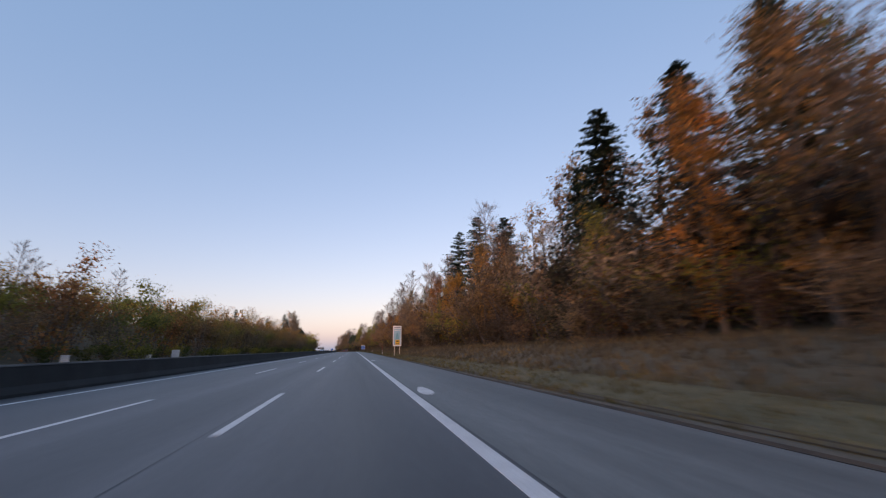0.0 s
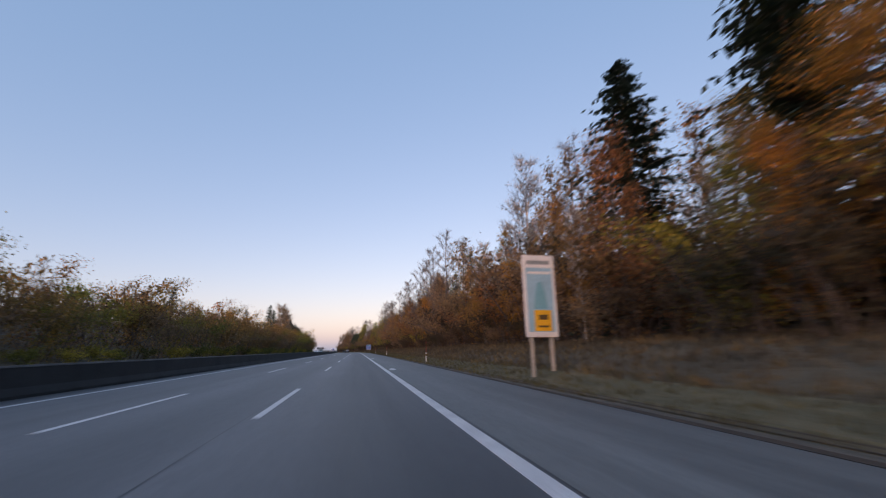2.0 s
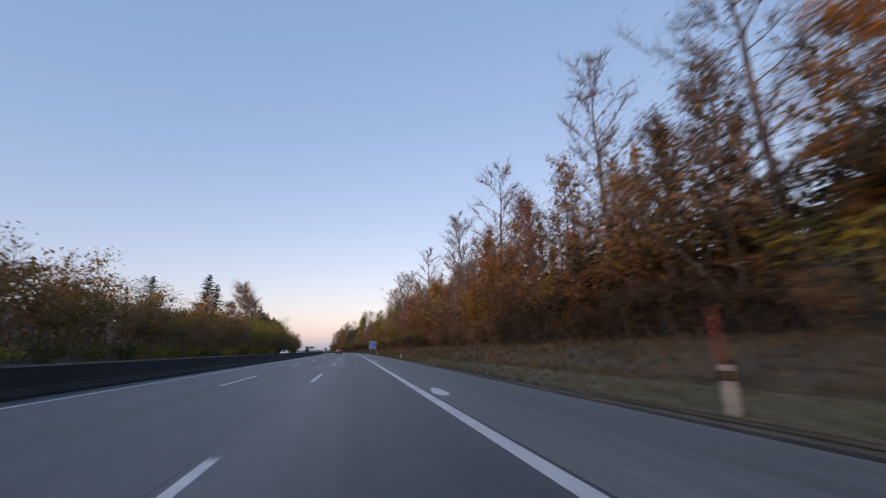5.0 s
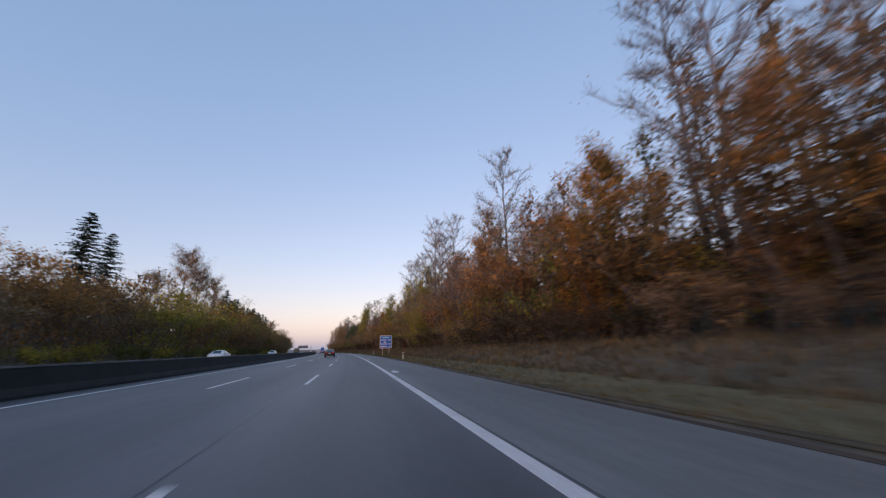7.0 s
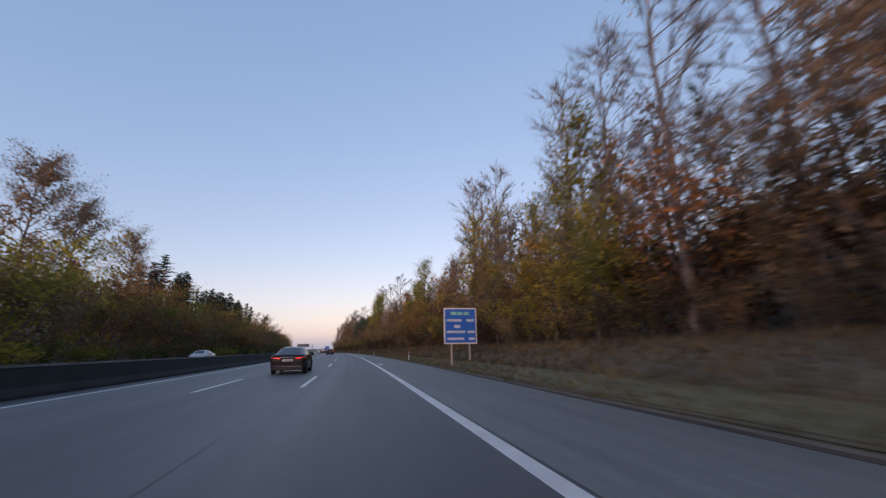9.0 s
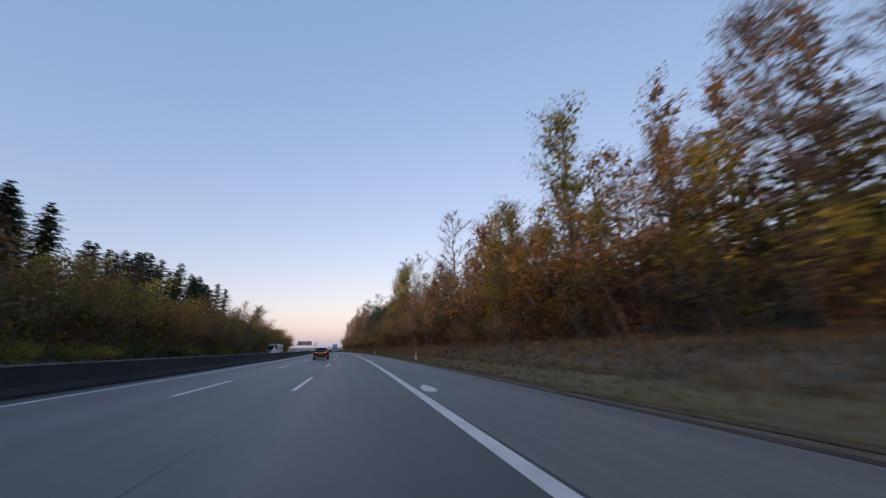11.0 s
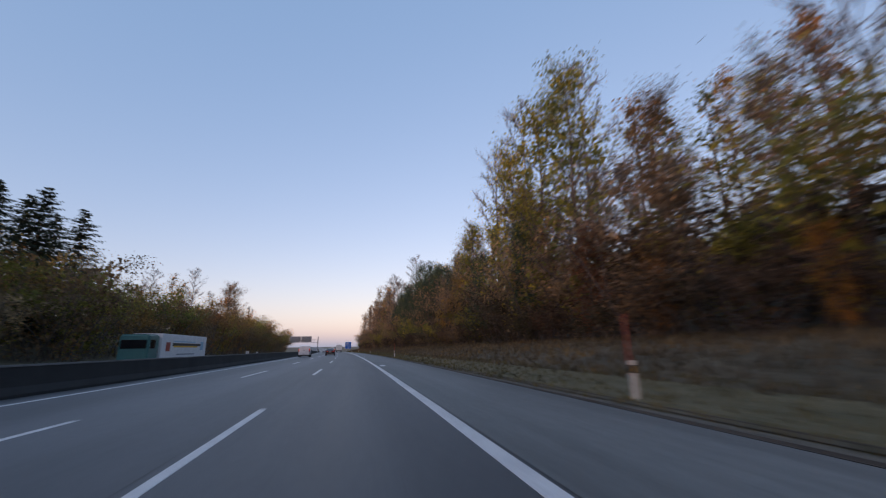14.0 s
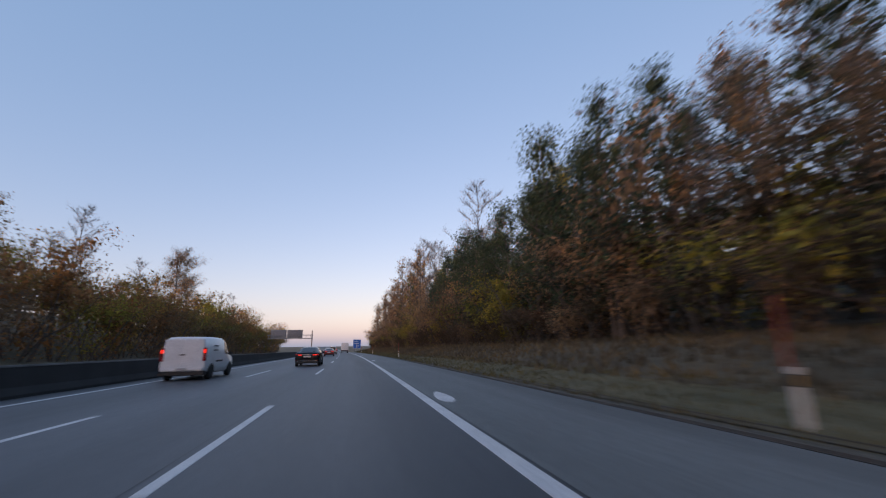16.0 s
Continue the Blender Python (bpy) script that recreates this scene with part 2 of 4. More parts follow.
# ---------------------------------------------------------------- ground and road
S_NEAR = [float(v) for v in range(-60, 1001, 10)]
S_ALL = [-300.0, -150.0] + S_NEAR + [1050.0, 1150.0, 1300.0, 1600.0, 2000.0, 2600.0]
# outer rises are invented, hidden by trees: they block horizon glow between the trunks
GROUND = [(-1400, 30), (-600, 20), (-250, 15), (-110, 12), (-60, 9.0), (-45, 5.6), (-36, 2.4), (-30, 0.45), (-27, 0.2), (-25.4, -0.12), (-25.0, -0.2), (-11.0, -0.2), (-9.5, -0.12),
          (-9.0, -0.12), (5.0, -0.12), (5.32, -0.10), (5.67, -0.05), (6.12, 0.03), (7.02, 0.18), (8.0, 0.44), (9.2, 0.78), (11, 1.12), (13, 1.42), (15, 1.65), (19, 2.1), (24, 4.2), (30, 7.5),
          (40, 11.0), (60, 14.0), (140, 17), (350, 20), (800, 26), (1400, 34)]
WOOD_END = 640.0
ground = strip("ground", GROUND, S_ALL, M_GROUND)
for _v in ground.data.vertices:
    # the banks and the added rises run out into level fields where the wood ends
    _n = _v.index // len(GROUND)
    _x, _z = GROUND[_v.index % len(GROUND)]
    _keep = 1.0 - min(1.0, max(0.0, (S_ALL[_n] - WOOD_END) / 80.0))
    if _z > 0.2:
        _v.co.z += (0.2 + (_z - 0.2) * _keep) - _z
tagged(ground, "brown autumn grass and soil beside the motorway, with added rises behind the trees", "ground", kind="structure")

road = strip("road", [(-9.62, -0.3), (-9.62, -0.01), (-8.4, 0.0), (-5.14, 0.0), (-1.92, 0.0), (1.89, 0.0)], S_ALL, M_LANE)
tagged(road, "grey asphalt motorway carriageway with three lanes", "road", kind="structure")
shoulder = strip("hard_shoulder", [(1.89, 0.0), (4.0, -0.01), (5.36, -0.03), (5.38, -0.3)], S_ALL, M_SHOULDER)
tagged(shoulder, "paler asphalt hard shoulder beside the edge line", "hard shoulder", kind="structure")
opposite = strip("opposite_road", [(-25.1, -0.3), (-25.1, -0.03), (-18.0, 0.02), (-11.2, 0.0), (-11.2, -0.3)], S_ALL, M_OPPOSITE)
tagged(opposite, "grey asphalt of the opposite carriageway", "road", kind="structure")
gutter = strip("gutter", [(5.39, -0.03), (5.42, -0.045), (5.52, -0.05), (5.57, -0.02), (5.59, -0.1)], S_ALL, M_GUTTER)
tagged(gutter, "dark dirty drainage edge along the hard shoulder", "gutter", kind="structure")
edging = strip("verge_edge", [(5.58, -0.045), (5.65, -0.03), (5.74, -0.02), (5.82, -0.015), (5.87, -0.03)], S_ALL, M_EDGING)
tagged(edging, "pale gravelly soil strip beside the hard shoulder", "verge", kind="structure")
rut = strip("verge_rut", [(5.86, 0.0), (5.92, -0.005), (6.02, 0.0), (6.08, 0.03), (6.12, 0.03)], S_ALL, M_GUTTER)
tagged(rut, "dark muddy rut in the soil behind the edge strip", "rut", kind="structure")
grass_verge = strip("grass_verge", [(6.11, 0.02), (6.18, 0.065), (6.52, 0.12), (7.02, 0.21), (7.40, 0.33), (7.55, 0.36)], S_ALL, M_GRASSY)
tagged(grass_verge, "narrow strip of short grey-green grass beside the road", "verge", kind="structure")
strip("tar_seam", [(1.884, 0.003), (1.897, 0.003)], S_NEAR, M_SEAM, shoulder, "dark tar joint")
strip("tar_seam", [(-2.115, 0.003), (-2.095, 0.003)], S_NEAR, M_SEAM, road, "dark tar joint")
strip("edge_line", [(1.60, 0.0), (1.605, 0.005), (1.835, 0.005), (1.84, 0.0)], S_NEAR, M_PAINT, road, "broad white edge line")
strip("edge_line", [(-8.51, 0.0), (-8.505, 0.005), (-8.385, 0.005), (-8.38, 0.0)], S_NEAR, M_PAINT, road, "narrow white edge line")
strip("edge_line", [(-12.2, 0.01), (-12.05, 0.012)], S_NEAR, M_PAINT, opposite, "narrow white edge line")
strip("edge_line", [(-22.6, 0.0), (-22.3, 0.004)], S_NEAR, M_PAINT, opposite, "broad white edge line")


def dash_mesh(width):
    w = width / 2
    v = [(-w, 0, 0.0), (w, 0, 0.0), (w, 6, 0.0), (-w, 6, 0.0), (-w + .006, 0.006, 0.005), (w - .006, 0.006, 0.005), (w - .006, 5.994, 0.005), (-w + .006, 5.994, 0.005)]
    f = [(4, 5, 6, 7), (0, 1, 5, 4), (1, 2, 6, 5), (2, 3, 7, 6), (3, 0, 4, 7)]
    me = bpy.data.meshes.new("lane_dash")
    me.from_pydata(v, [], f)
    me.materials.append(M_PAINT)
    return me


for dash_x, dash_s, dash_w in ((-1.924, 7.11, 0.15), (-5.137, 6.61, 0.135)):
    dash = dash_mesh(dash_w)
    for i in range(-2, 40):
        ob = new("lane_dash", dash)
        ob.parent = road
        ob.matrix_basis = lay(dash_x, dash_s + 18 * i)


def marker_mesh():
    """Tear-shaped white ground mark."""
    rim = []
    for i in range(20):
        a = 2 * math.pi * i / 20
        y = math.sin(a) * 1.15
        rim.append((math.cos(a) * 0.21 * (1.0 - 0.35 * math.sin(a)) + 0.05 * math.sin(a), y))
    v = [(x, y, 0.0) for x, y in rim] + [(x * 0.97, y * 0.99, 0.005) for x, y in rim]
    f = [tuple(range(20, 40))] + [(i, (i + 1) % 20, 20 + (i + 1) % 20, 20 + i) for i in range(20)]
    me = bpy.data.meshes.new("ground_mark")
    me.from_pydata(v, [], f)
    me.materials.append(M_PAINT)
    return me


mark = marker_mesh()
for i in range(18):
    ob = new("ground_mark", mark)
    ob.parent = shoulder
    ob.matrix_basis = lay(2.23, 12.55 + 33.31 * i, 0.002)

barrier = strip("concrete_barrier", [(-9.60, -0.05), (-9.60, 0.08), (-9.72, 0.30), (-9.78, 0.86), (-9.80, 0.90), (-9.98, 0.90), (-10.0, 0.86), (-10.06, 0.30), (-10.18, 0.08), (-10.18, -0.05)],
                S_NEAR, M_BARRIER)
tagged(barrier, "dark concrete barrier along the central reserve", "barrier", kind="structure")
strip("barrier_cap", [(-9.765, 0.87), (-9.785, 0.925), (-9.99, 0.925), (-10.01, 0.87)], S_NEAR, M_BARRIER_TOP, barrier, "paler top edge")


# ---------------------------------------------------------------- trees
def tube(verts, faces, path, radii, sides=5):
    """Adds a tapered tube along path to the lists."""
    base = len(verts)
    path = [Vector(p) for p in path]
    for i, p in enumerate(path):
        d = (path[min(i + 1, len(path) - 1)] - path[max(i - 1, 0)]).normalized()
        u = d.cross(Vector((0.31, 0.95, 0.07))).normalized()
        w = d.cross(u)
        for k in range(sides):
            a = 2 * math.pi * k / sides
            verts.append(p + (u * math.cos(a) + w * math.sin(a)) * radii[i])
    for i in range(len(path) - 1):
        for k in range(sides):
            a, b = base + i * sides + k, base + i * sides + (k + 1) % sides
            faces.append((a, b, b + sides, a + sides))


def leaf_quads(rng, points, size, flat=0.0):
    """A bent, pointed leaf clump at each point, turned at random."""
    n = len(points)
    pts = np.asarray(points, float)
    nrm = rng.normal(size=(n, 3))
    nrm[:, 2] += flat
    nrm /= np.linalg.norm(nrm, axis=1)[:, None]
    u = np.cross(nrm, rng.normal(size=(n, 3)))
    u /= np.linalg.norm(u, axis=1)[:, None]
    w = np.cross(nrm, u)
    ln = (size * rng.uniform(0.6, 1.35, n))[:, None]
    wd = ln * rng.uniform(0.35, 0.75, n)[:, None]
    k1, k2 = rng.uniform(-0.25, 0.35, n)[:, None], rng.uniform(-0.25, 0.25, n)[:, None]
    a = pts - u * ln * 0.5 - w * wd * k1
    b = pts + w * wd * 0.75 + u * ln * k2 + nrm * ln * 0.15
    c = pts + u * ln * 0.5 - w * wd * k2 + nrm * ln * k1
    v = np.stack([a, b, c], 1).reshape(-1, 3)
    f = np.arange(3 * n).reshape(-1, 3)
    return v, f


def two_sizes(rng, points, leaf, swell=1.6):
    """Fine leaf sprays all over, and a quarter of larger clumps drawn inwards, so that the crown closes."""
    pts = np.asarray(points)
    k = len(pts) // 4
    mid = pts.mean(0)
    inner = pts[:k].copy()
    inner[:, :2] = mid[:2] + (inner[:, :2] - mid[:2]) * 0.60
    inner[:, 2] = mid[2] + (inner[:, 2] - mid[2]) * 0.86
    v1, f1 = leaf_quads(rng, inner, leaf * swell, 0.3)
    v2, f2 = leaf_quads(rng, pts[k:], leaf * 0.78, 0.3)
    return np.concatenate((v1, v2)), np.concatenate((f1, f2 + len(v1)))


def limb_path(rng, start, out, length, rise, sag, steps=4):
    pts = [Vector(start)]
    d = Vector((math.cos(out), math.sin(out), rise)).normalized()
    for i in range(steps):
        d = (d + Vector(rng.normal(size=3)) * 0.16 + Vector((0, 0, sag))).normalized()
        pts.append(pts[-1] + d * (length / steps))
    return pts


def broadleaf(seed, height, spread, first, n_limb, n_leaf, leaf, twigs=1, shape=0.32, top_bare=0.0, fork=1, haze=0, limb=0.42):
    """Skeleton and leaf points of a deciduous tree. Returns wood (verts, faces) and crown (verts, faces)."""
    rng = np.random.default_rng(seed)
    wv, wf, tips = [], [], []
    for _ in range(fork):
        lean = rng.normal(size=2) * (0.02 if fork == 1 else 0.10)
        trunk = [Vector((lean[0] * height * f + rng.normal() * 0.10 * f, lean[1] * height * f + rng.normal() * 0.10 * f, height * 0.96 * f)) for f in np.linspace(0, 1, 9)]
        r0 = height * 0.0115 / math.sqrt(fork)
        tube(wv, wf, trunk, [r0 * (1.25 if i == 0 else 1) * (1 - 0.93 * i / 8) for i in range(9)], 6)
        for i in range(n_limb // fork):
            f = first + (0.97 - first) * ((i + rng.uniform(0, 0.9)) / (n_limb // fork))
            k = min(int(f * 8), 7)
            p = trunk[k].lerp(trunk[k + 1], f * 8 - k)
            g = (f - first) / (1 - first)
            prof = (g / shape) ** 0.5 if g < shape else max(0.0, 1 - ((g - shape) / (1 - shape)) ** 1.7)
            length = spread * (0.28 + 0.72 * prof) * rng.uniform(0.75, 1.15)
            az = i * 2.4 + rng.uniform(-0.5, 0.5)
            path = limb_path(rng, p, az, length, 0.35 + 0.9 * g, 0.05, 3)
            tube(wv, wf, path, [r0 * limb * (1 - 0.85 * j / 3) * (1.1 - 0.6 * g) for j in range(4)], 3)
            for j in range(twigs):
                q = path[1].lerp(path[3], rng.uniform(0.0, 1.0)) if j else path[2]
                tw = limb_path(rng, q, az + rng.normal() * 0.9, length * rng.uniform(0.25, 0.5), 0.5, 0.08, 2)
                tube(wv, wf, tw, [r0 * 0.13, r0 * 0.09, r0 * 0.03], 3)
                tips.append((tw, f, length))
            tips.append((path[1:], f, length))
    pts = []
    while len(pts) < n_leaf:
        path, f, length = tips[rng.integers(len(tips))]
        if rng.uniform() < top_bare * max(0.0, (f - 0.35) / 0.65) * 1.3:
            continue
        k = rng.integers(len(path) - 1)
        p = path[k].lerp(path[k + 1], rng.uniform())
        pts.append(np.array(p) + np.clip(rng.normal(size=3), -1.5, 1.5) * np.array((0.42, 0.42, 0.34)) * (0.5 + 0.16 * spread))
    for _ in range(haze):
        # the finest twigs, which make bare crowns read as a grey veil
        path, f, length = tips[rng.integers(len(tips))]
        k = rng.integers(len(path) - 1)
        p = path[k].lerp(path[k + 1], rng.uniform())
        d = Vector(rng.normal(size=3) * 0.7) + Vector((0, 0, 0.7)) + (path[-1] - path[0]).normalized()
        d = d.normalized() * rng.uniform(0.5, 1.3)
        w = Vector(rng.normal(size=3)).cross(d).normalized() * 0.017
        n = len(wv)
        wv.extend([p - w, p + w, p + d])
        wf.append((n, n + 1, n + 2))
    return (wv, wf), two_sizes(rng, pts, leaf)


def conifer(seed, height, spread, first, whorls, per, sprays, droop, size):
    """A spruce-like tree: straight trunk, whorls of drooping, needled boughs."""
    rng = np.random.default_rng(seed)
    wv, wf, lv, lf = [], [], [], []
    tube(wv, wf, [(rng.normal() * 0.03, rng.normal() * 0.03, height * f) for f in np.linspace(0, 1, 6)], [height * 0.011 * (1 - 0.96 * f) for f in np.linspace(0, 1, 6)], 6)
    for i in range(whorls):
        f = first + (0.99 - first) * (i / (whorls - 1))
        g = (f - first) / (1 - first)
        reach = spread * (1 - f) ** 0.66 * rng.uniform(0.8, 1.12) + 0.12
        for k in range(per):
            az = k * 2 * math.pi / per + i * 1.3 + rng.uniform(-0.35, 0.35)
            ln = reach * rng.uniform(0.62, 1.2)
            d = Vector((math.cos(az), math.sin(az), 0))
            side = Vector((-d.y, d.x, 0))
            p0 = Vector((0, 0, min(height * (f + rng.uniform(-1.3, 1.3) / whorls), height * 0.99)))
            tip = p0 + d * ln + Vector((0, 0, (-droop * (1 - g) + 0.25 * g) * ln))
            if ln > 1.6 and k % 2 == 0:
                tube(wv, wf, [p0, p0.lerp(tip, 0.55) + Vector((0, 0, 0.05 * ln)), tip], [0.035, 0.02, 0.008], 3)
            for j in range(sprays):
                a = (j + rng.uniform(0.2, 1.0)) / sprays
                q = p0.lerp(tip, a) + Vector((0, 0, 0.05 * ln * math.sin(a * 3.1) - 0.05))
                w = size * (1.0 - 0.35 * a) * (0.35 + 0.65 * (1 - g) ** 0.5) * rng.uniform(0.7, 1.3)
                sd = 1 if j % 2 else -1
                out = (d * 0.75 + side * sd * rng.uniform(0.35, 1.0) + Vector((0, 0, rng.uniform(-0.75, -0.05)))).normalized()
                cr = out.cross(Vector((0, 0, 1))).normalized() * w * 0.40
                n = len(lv)
                lv.extend([q - cr * 0.5, q + out * w * 0.55 - cr, q + out * w * 1.15, q + out * w * 0.5 + cr])
                lf.append((n, n + 1, n + 2, n + 3))
    return (wv, wf), (lv, lf)


def bush(seed, height, spread, stems, n_leaf, leaf):
    """A thicket: many stems from the ground under a dome of leaves."""
    rng = np.random.default_rng(seed)
    wv, wf, pts, paths = [], [], [], []
    for i in range(stems):
        az = i * 2.4 + rng.uniform(-0.4, 0.4)
        r = spread * math.sqrt((i + 0.5) / stems) * 0.55
        start = Vector((math.cos(az) * r * 0.5, math.sin(az) * r * 0.5, -0.1))
        path = limb_path(rng, start, az, height * rng.uniform(0.75, 1.12), 2.2, -0.03, 4)
        tube(wv, wf, path, [0.035 * height / 4 * (1 - 0.2 * j) for j in range(5)], 3)
        paths.append(path)
        for j in range(2):
            q = path[2].lerp(path[4], rng.uniform())
            tw = limb_path(rng, q, az + rng.normal(), spread * rng.uniform(0.3, 0.7), 0.5, 0.05, 2)
            tube(wv, wf, tw, [0.014, 0.01, 0.004], 3)
            paths.append(tw)
    while len(pts) < n_leaf:
        path = paths[rng.integers(len(paths))]
        k = rng.integers(len(path) - 1)
        p = np.array(path[k].lerp(path[k + 1], rng.uniform())) + np.clip(rng.normal(size=3), -1.5, 1.5) * np.array((0.48, 0.48, 0.26)) * spread * 0.5
        if p[2] > 0.05:
            pts.append(p)
    return (wv, wf), two_sizes(rng, pts, leaf)


class Kind:
    """One modelled plant; the first planting places it, later ones copy it."""

    def __init__(self, name, shape, bark, leaf, label, category, group):
        self.first = None
        self.args = (name, shape, bark, leaf, label, category, group)

    def plant(self, m):
        if self.first is None:
            name, (wood, crown), bark, leaf, label, category, group = self.args
            self.first = root(name, m, label, category, group)
            t = mesh_object("trunk", wood[0], wood[1], bark, self.first)
            for p in t.data.polygons:
                p.use_smooth = True
            mesh_object("crown", crown[0], crown[1], leaf, self.first)
            return self.first
        return copy_thing(self.first, m)


def broad(seed, leaf, label, height=18, spread=4.2, first=0.05, n_limb=30, n_leaf=4000, size=0.25, bark=None, name="autumn_tree", group="trees at the edge of the wood", **kw):
    return Kind(name, broadleaf(seed, height, spread, first, n_limb, n_leaf, size, **kw), bark or M_BARK, leaf, label, "tree", group)


EDGE = "trees at the edge of the wood"
BACK = "tall trees inside the wood"
T_ORANGE = [broad(s, L_ORANGE, "deciduous tree with orange-brown autumn leaves beside the bank", 18, 5.0, n_leaf=5600, size=0.26, shape=0.42) for s in (11, 12, 13)]
T_BROWN = [broad(s, L_BROWN, "deciduous tree with dull brown thinning leaves", 18, 5.0, n_leaf=5200, size=0.265, top_bare=0.4, haze=500, shape=0.4) for s in (21, 22, 23)]
T_OLIVE = [broad(s, L_OLIVE, "deciduous tree with yellow and olive leaves", 16, 4.4) for s in (31, 32)]
T_GOLD = [broad(s, L_GOLD, "bright golden-orange maple in full autumn colour", 17, 4.8, n_leaf=6400, size=0.25, shape=0.55) for s in (45,)]
T_RED = [broad(s, L_RED, "small tree with reddish-brown leaves", 11, 3.2, n_leaf=3600) for s in (41,)]
T_BARE = [broad(s, L_PALE, "tall almost bare tree with a few leaves on thin twigs", 21, 4.4, 0.20, 30, 1400, 0.15, twigs=3, haze=1900, limb=0.27, bark=M_GREYTWIG, name="bare_tree", shape=0.3) for s in (51, 52, 53)]
T_BIRCH = [broad(s, L_PALE, "slender birch with white bark and sparse brown leaves", 20, 3.4, 0.24, 28, 1700, 0.18, bark=M_BIRCH, twigs=3, haze=1700, limb=0.27, name="birch", shape=0.4) for s in (61, 62)]
T_BACK = [broad(s, m, "tall tree standing inside the wood", 22, 4.6, 0.10, 20, 1250, 0.41, group=BACK, twigs=0, name="woodland_tree") for s, m in ((71, L_BROWN), (72, L_ORANGE), (73, L_BROWN), (74, L_GREEN))]
T_SPRUCE = [Kind("spruce", conifer(s, 27, 8.2, 0.04, 40, 8, 11, 0.42, 1.15), M_BARK, L_FIR, "tall dark green spruce with drooping boughs", "tree", "spruces") for s in (81, 82)]
T_PINE = [Kind("pine", broadleaf(s, 17, 3.6, 0.06, 30, 5000, 0.24, shape=0.3), M_BARK, L_PINE, "dense dark green pine on the bank", "tree", "pines") for s in (91, 92)]
T_LARCH = [Kind("larch", broadleaf(s, 19, 3.6, 0.04, 40, 4600, 0.22, shape=0.18), M_BARK, L_BROWN, "golden brown larch on the bank", "tree", "larches") for s in (95,)]
# L_DARK carries the shade at the wood's foot in its leaf colour
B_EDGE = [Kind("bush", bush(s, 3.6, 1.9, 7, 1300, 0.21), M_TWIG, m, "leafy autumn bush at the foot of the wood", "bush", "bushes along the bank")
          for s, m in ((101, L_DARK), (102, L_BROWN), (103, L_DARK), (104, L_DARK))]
# undergrowth in L_DARK only: the gloom between the trunks is in the colour
B_THICK = [Kind("thicket", bush(s, 5.5, 2.6, 6, 950, 0.36), M_TWIG, m, "dense undergrowth between the trunks, coloured dark as in shade", "bush", "undergrowth in the wood")
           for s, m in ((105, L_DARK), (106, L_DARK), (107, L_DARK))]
B_YOUNG = [Kind("sapling", bush(s, 8.0, 2.7, 7, 1900, 0.27), M_TWIG, m, "dense young tree with autumn leaves at the wood's edge", "tree", "young trees along the bank")
           for s, m in ((141, L_ORANGE), (142, L_BROWN), (143, L_OLIVE), (144, L_ORANGE), (146, L_BROWN))]
B_HEDGE = [Kind("hedge_bush", bush(s, 8.2, 3.3, 7, 2500, 0.29), M_TWIG, m, "tall rounded roadside bush in autumn colour", "bush", "bushes beyond the opposite carriageway")
           for s, m in ((111, L_ORANGE), (112, L_OLIVE), (113, L_BROWN), (114, L_ORANGE), (115, L_ORANGE))]
B_LOW = [Kind("low_bush", bush(s, 3.0, 2.2, 7, 1000, 0.30), M_TWIG, m, "low green bush on the far verge", "bush", "low bushes beyond the opposite carriageway") for s, m in ((121, L_GREEN), (122, L_OLIVE))]
T_OAK = [broad(s, L_BROWN, "broad old oak with thin brown foliage", 24, 7.4, 0.24, 30, 9500, 0.31, group="trees beyond the opposite carriageway", name="oak", shape=0.5, twigs=5) for s in (131, 132)]

pick = random.Random(7)


def bank_height(x):
    return float(np.interp(x, [g[0] for g in GROUND], [g[1] for g in GROUND]))


def plant(kind, x, s, size=1.0, tall=1.0):
    return kind.plant(place(x, s, bank_height(x) - 0.05, pick.uniform(0, 360), size, tall))


# Species along the right-hand wood: (from, to, choices for the front row)
STANDS = [(-30, 95, T_ORANGE * 2 + T_BROWN[:1] + T_GOLD), (95, 160, T_ORANGE + T_BROWN + T_GOLD), (160, 215, T_ORANGE * 3 + T_BROWN[:1]), (215, 265, T_BROWN + T_ORANGE[:2] + T_BARE),
          (265, 310, T_BROWN + T_BARE + T_OLIVE + T_BIRCH[:1]), (310, 350, T_ORANGE + T_BROWN[:2] + T_OLIVE), (350, 420, T_BROWN * 2 + T_ORANGE[:2]), (420, 450, T_BROWN + T_LARCH + T_OLIVE[:1] + T_PINE[:1]),
          (450, 520, T_PINE * 4 + T_LARCH), (500, 1000, T_BACK)]


TALL_WARM = T_BROWN + T_ORANGE[:2] + T_BARE[:1] + T_BIRCH[:1]
TALL_BARE = T_BARE * 2 + T_BIRCH[:1] + T_BROWN[:2] + T_OLIVE[:1]


def stand(s):
    for a, b, kinds in STANDS:
        if a <= s < b:
            return kinds
    return T_BROWN


